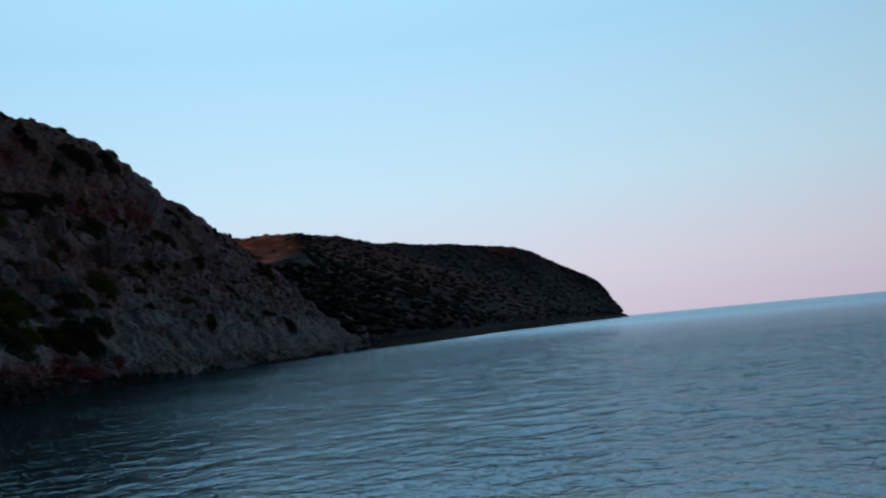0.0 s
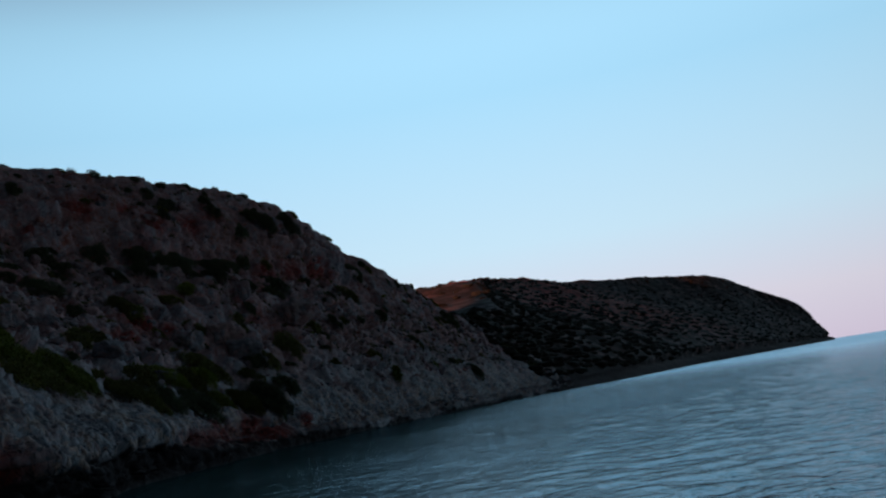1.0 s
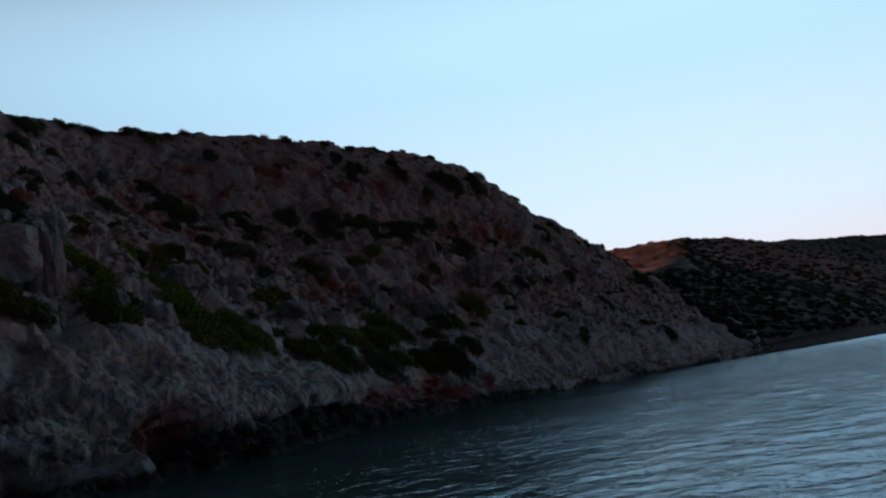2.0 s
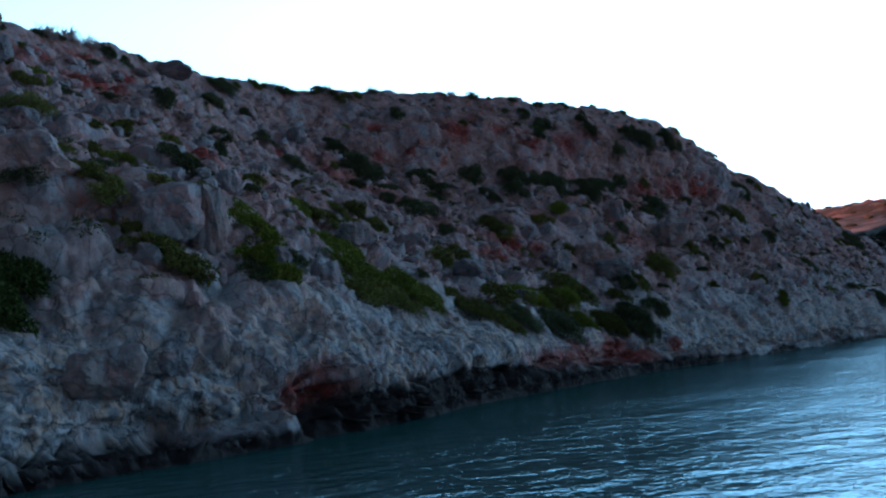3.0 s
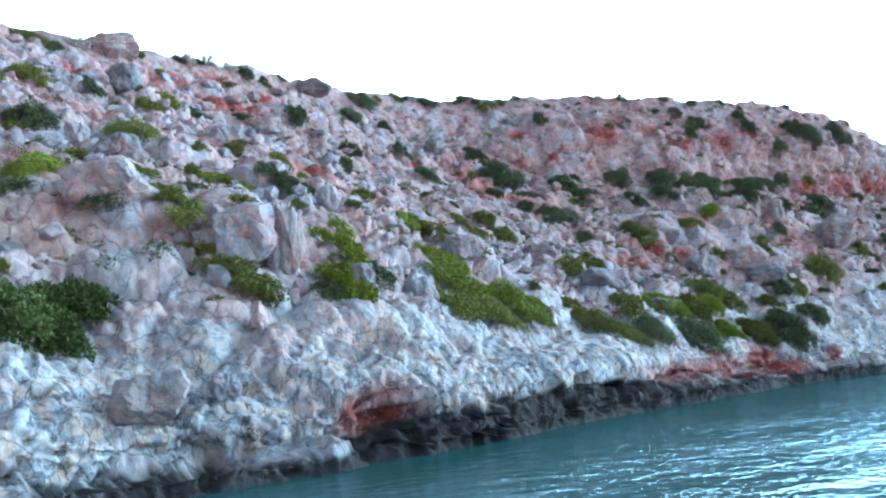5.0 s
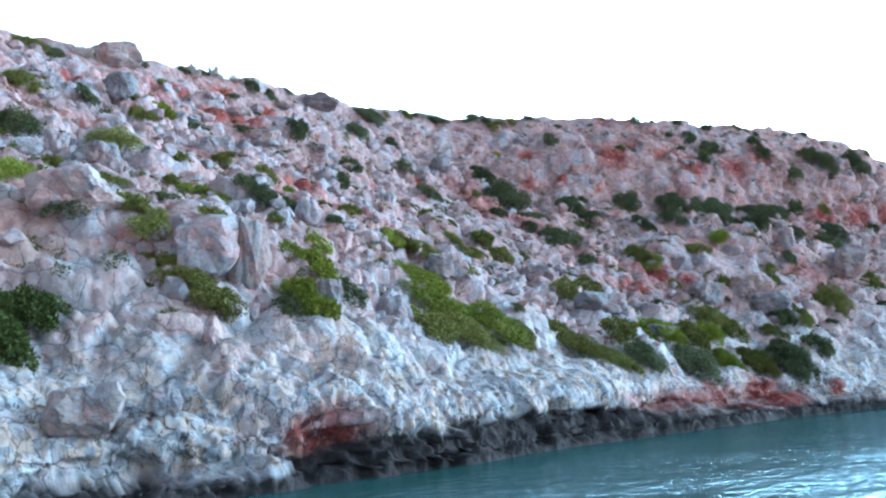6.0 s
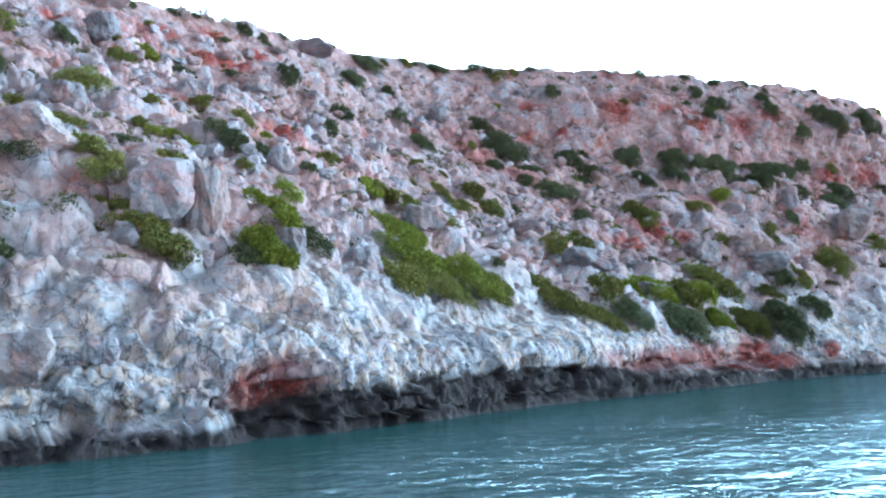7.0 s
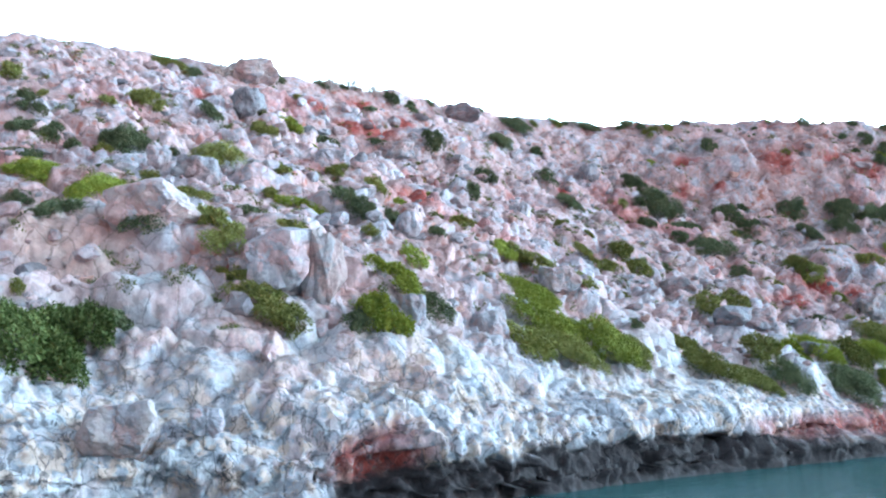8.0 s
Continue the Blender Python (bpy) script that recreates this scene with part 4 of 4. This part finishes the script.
shrub(-17.7, 71.8, 2.8, 1.2, "dark")
shrub(-16.4, 66.8, 2.6, 0.9, "dark")
shrub(-14.4, 65.3, 3.9, 1.4, "bright")
shrub(-9.1, 63.5, 3.7, 1.8, "bright")
shrub(-12.2, 61.0, 2.0, 0.8, "dark")
shrub(-9.2, 59.6, 2.8, 1.1, "dark")
shrub(-13.4, 71.1, 1.3, 1.0, "olive")
shrub(-14.7, 69.8, 1.1, 1.0, "dark")
shrub(-18.3, 85.1, 2.8, 1.5, "olive")
shrub(-5.4, 51.3, 3.1, 2.5, "green")
shrub(-4.3, 52.4, 3.2, 2.2, "green")
shrub(-3.4, 53.8, 2.7, 2.1, "green")
shrub(-2.6, 54.7, 1.9, 1.8, "dark")
shrub(-4.8, 50.4, 3.3, 1.9, "green")
shrub(-3.7, 51.6, 2.8, 1.7, "green")
shrub(-6.9, 50.6, 3.4, 2.2, "green")
shrub(-6.0, 49.6, 3.1, 2.4, "green")
shrub(60.4, 158.8, 1.9, 3.5, "dark")
shrub(52.3, 148.5, 4.0, 2.0, "dark")
shrub(53.6, 153.2, 5.0, 2.1, "dark")
shrub(87.5, 176.8, 4.5, 1.8, "dark")
shrub(64.1, 156.6, 5.2, 1.7, "dark")
shrub(45.5, 140.7, 2.6, 1.1, "bright")
shrub(81.9, 168.6, 3.8, 1.7, "olive")
shrub(57.3, 137.1, 4.5, 1.9, "olive")
shrub(63.4, 144.5, 2.0, 1.6, "bright")
shrub(71.6, 152.8, 2.6, 1.3, "dark")
shrub(76.5, 150.6, 2.6, 1.3, "olive")
shrub(79.0, 149.3, 2.5, 1.7, "bright")
shrub(64.0, 164.4, 2.3, 1.6, "dark")
shrub(56.4, 162.0, 2.2, 1.3, "dark")
shrub(84.6, 163.0, 2.3, 1.7, "dark")
shrub(121.2, 202.7, 4.9, 2.2, "dark")
shrub(149.1, 223.7, 5.6, 2.5, "dark")
shrub(94.0, 170.5, 4.5, 2.0, "dark")
shrub(111.8, 179.5, 4.3, 1.6, "dark")
shrub(152.1, 218.5, 4.8, 1.9, "dark")

# bare, bleached bushes along the skyline
def dry_bush(x, y, width):
    rng = np.random.default_rng(int(x * 10) + 900)
    verts, faces = [], []
    for _ in range(36):
        way = rng.normal(0, 1, 3)
        way[2] = abs(way[2]) * 0.8 + 0.2
        tip = way / np.linalg.norm(way) * rng.uniform(0.35, 0.52)
        limb(rng, verts, faces, (0, 0, -0.1), tip, 0.026, 0.013)
        for _ in range(7):
            mid = np.array(tip) * rng.uniform(0.55, 1.0)
            limb(rng, verts, faces, mid, mid + rng.normal(0, 0.11, 3), 0.015, 0.009, 2)
    place, up = ground_at(x, y)
    ob = tagged(new("dry_bush", mesh_of("twigs", verts, faces)), "leafless bleached bush on the skyline ridge", "bush", "dry bushes on the ridge")
    ob.data.materials.append(TWIG)
    ob.matrix_world = Matrix.Translation(place) @ Matrix.Diagonal((width, width, width * 0.8, 1))


TWIG, twig_nodes, twig_links, twig_bsdf = material("bleached_twigs")
twig_noise = node(twig_nodes, twig_links, "ShaderNodeTexNoise", Scale=20.0)
twig_links.new(blend(twig_nodes, twig_links, twig_noise.outputs["Fac"], (0.32, 0.27, 0.25), (0.55, 0.5, 0.48)), twig_bsdf.inputs["Base Color"])
twig_bsdf.inputs["Roughness"].default_value = 0.9
for x, y, wide in ((-13.3, 115.4, 3.4), (-11.7, 117.9, 3.2), (-9.9, 120.6, 3.0), (-20.5, 103.6, 3.2), (23.4, 152.3, 1.9), (35.4, 155.7, 1.8)):
    dry_bush(x, y, wide)

# wind-clipped bushes along the skyline
rng = np.random.default_rng(43)
for s in np.linspace(152, 330, 64) + rng.uniform(-1.3, 1.3, 64):
    (spot,), (inland,) = shore_at(np.array([s]))
    spot = spot + inland * np.interp(s, RIDGE_S, RIDGE_DEPTH) * rng.uniform(0.965, 1.01)
    wide = rng.uniform(0.7, 1.9)
    shrub(spot[0], spot[1], wide, wide * rng.uniform(0.4, 0.65), ("dark", "olive", "dark")[rng.integers(3)])

# small tufts scattered between the larger shrubs
rng = np.random.default_rng(31)
sown = 0
while sown < 130:
    s, u = rng.uniform(104, 330), rng.uniform(0.16, 1.0)
    (spot,), (inland,) = shore_at(np.array([s]))
    deep = np.interp(s, RIDGE_S, RIDGE_DEPTH)
    place, up = ground_at(*(spot + inland * (3 + (deep - 3) * u)))
    if place.z > 8:
        wide = rng.uniform(0.5, 1.6)
        shrub(place.x, place.y, wide, wide * rng.uniform(0.4, 0.7), ("olive", "dark", "bright", "olive", "dark")[rng.integers(5)])
        sown += 1

# rubble too small and too much to count, strewn over the slope
rng = np.random.default_rng(55)
shapes = [np.array([v.co[:] for v in me.vertices]) for me in PEBBLES]
tris = [np.array([p.vertices[:] for p in me.polygons]) for me in PEBBLES]
row_of, col_of = rows_near, s_near
all_verts, all_faces, count = [], [], 0
laid = 0
spots = np.stack([np.interp(rng.uniform(103, 345, 16000), col_of, np.arange(len(col_of))), np.interp(1 + rng.uniform(0.07, 0.965, 16000), row_of, np.arange(len(row_of)))], 1).astype(int)
thick = fbm(hill_spots[spots[:, 1], spots[:, 0]], 9.0, 3, 420)
for (c, r), much in zip(spots, thick):
    at = hill_spots[r, c]
    if at[2] < 6.5 or much < rng.uniform(-0.55, 0.15) or laid >= 2000:
        continue
    k, size, w = rng.integers(8), 0.35 + 1.25 * rng.random() ** 2.8, rng.uniform(0, 6.28)
    q = shapes[k] * (size * rng.uniform(1.0, 1.7), size, size * rng.uniform(0.6, 1.2))
    q = np.stack([q[:, 0] * math.cos(w) - q[:, 1] * math.sin(w), q[:, 0] * math.sin(w) + q[:, 1] * math.cos(w), q[:, 2] + 0.35 * q[:, 0] * math.sin(w)], 1)
    all_verts.append(q + at + (0, 0, 0.1 * size))
    all_faces.append(tris[k] + count)
    count += len(q)
    laid += 1
rubble_mesh = bpy.data.meshes.new("rubble")
rubble_mesh.from_pydata(np.concatenate(all_verts), [], np.concatenate(all_faces))
rubble_mesh.materials.append(RUBBLE)
tagged(new("rubble", rubble_mesh), "loose grey and pinkish limestone rubble strewn over the slope", "rubble", kind="stuff")

# dark scrub on the distant headland, too far off to count
rng = np.random.default_rng(17)
bm = bmesh.new()
bmesh.ops.create_icosphere(bm, subdivisions=1, radius=0.5)
ball, ball_faces = np.array([v.co[:] for v in bm.verts]), np.array([[v.index for v in f.verts] for f in bm.faces])
bm.free()
row, col, part_way = rng.integers(4, 103, 9000), rng.integers(0, len(s_far), 9000), rng.random((9000, 1))
row = np.where(rng.random(9000) < 0.12, rng.integers(97, 102, 9000), row)
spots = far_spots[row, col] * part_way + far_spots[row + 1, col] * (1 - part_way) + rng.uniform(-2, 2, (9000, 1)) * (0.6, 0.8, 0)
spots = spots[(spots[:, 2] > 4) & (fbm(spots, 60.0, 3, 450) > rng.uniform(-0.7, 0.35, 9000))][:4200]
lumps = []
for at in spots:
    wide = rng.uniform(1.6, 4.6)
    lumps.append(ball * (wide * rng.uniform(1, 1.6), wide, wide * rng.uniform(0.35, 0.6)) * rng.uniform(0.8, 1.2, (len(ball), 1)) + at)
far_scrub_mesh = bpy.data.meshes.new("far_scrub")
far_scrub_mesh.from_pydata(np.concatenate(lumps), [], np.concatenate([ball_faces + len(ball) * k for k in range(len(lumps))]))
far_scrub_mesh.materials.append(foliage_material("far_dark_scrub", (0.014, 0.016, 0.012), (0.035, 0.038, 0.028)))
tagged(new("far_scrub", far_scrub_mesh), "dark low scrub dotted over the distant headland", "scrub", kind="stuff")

# dry grass and low scrub between the stones
rng = np.random.default_rng(91)
spots = np.stack([np.interp(rng.uniform(106, 320, 14000), col_of, np.arange(len(col_of))), np.interp(1 + rng.uniform(0.1, 0.99, 14000), row_of, np.arange(len(row_of)))], 1).astype(int)
thick = fbm(hill_spots[spots[:, 1], spots[:, 0]], 7.0, 3, 440)
tufts, laid = [], 0
for (c, r), much in zip(spots, thick):
    at = hill_spots[r, c]
    if at[2] < 8 or much < rng.uniform(-0.25, 0.25) or laid >= 1100:
        continue
    wide, tall, n = rng.uniform(0.45, 1.1), rng.uniform(0.3, 0.6), 110
    w, far = rng.uniform(0, 6.28, n), np.sqrt(rng.random(n)) * 0.6
    across = wide / max(0.1, np.linalg.norm(hill_spots[r, c + 1] - at))
    along = wide / max(0.1, np.linalg.norm(hill_spots[r - 2, c] - at) / 2)
    foot = hill_spots[np.clip(r + far * along * np.sin(w), 30, len(row_of) - 12).astype(int), np.clip(c + far * across * np.cos(w), 2, len(col_of) - 3).astype(int)]
    foot = foot + np.stack([rng.uniform(-0.1, 0.1, n), rng.uniform(-0.1, 0.1, n), tall * rng.uniform(-0.1, 0.8, n) * (1 - far)], 1)
    long = np.stack([np.cos(w) * 0.6, np.sin(w) * 0.6, rng.uniform(0.3, 1.2, n)], 1) * rng.uniform(0.07, 0.16, (n, 1))
    side = np.stack([-np.sin(w), np.cos(w), rng.uniform(-0.5, 0.5, n)], 1) * rng.uniform(0.03, 0.06, (n, 1))
    tufts.append(np.stack([foot, foot + side + 0.4 * long, foot + long, foot - side + 0.4 * long], 1).reshape(-1, 3))
    laid += 1
scrub_mesh = leaf_mesh("low_scrub", np.concatenate(tufts).reshape(-1, 4, 3))
scrub_mesh.materials.append(foliage_material("dry_scrub_leaves", (0.095, 0.125, 0.04), (0.18, 0.21, 0.075)))
tagged(new("low_scrub", scrub_mesh), "olive dry grass and low scrub between the slope's stones", "scrub", kind="stuff")

# loose stones that lie on the slope, the larger ones nearest the sea
rng = np.random.default_rng(77)
made = 0
while made < 300:
    s, u = rng.uniform(103, 205), rng.uniform(0.06, 0.95)
    (spot,), (inland,) = shore_at(np.array([s]))
    deep = np.interp(s, RIDGE_S, RIDGE_DEPTH)
    place, up = ground_at(*(spot + inland * (3 + (deep - 3) * u)))
    if place.z < 4 or up.z < 0.45:
        continue
    size = 0.45 + 1.3 * rng.random() ** 2.2
    ob = new("stone", PEBBLES[rng.integers(8)])
    ob.matrix_world = Matrix.Translation(place + Vector((0, 0, 0.12 * size))) @ Matrix.Rotation(rng.uniform(0, 6.28), 4, "Z") @ Matrix.Diagonal((size * rng.uniform(0.9, 1.4), size, size * rng.uniform(0.6, 1.0), 1))
    ob.parent = hillside
    made += 1
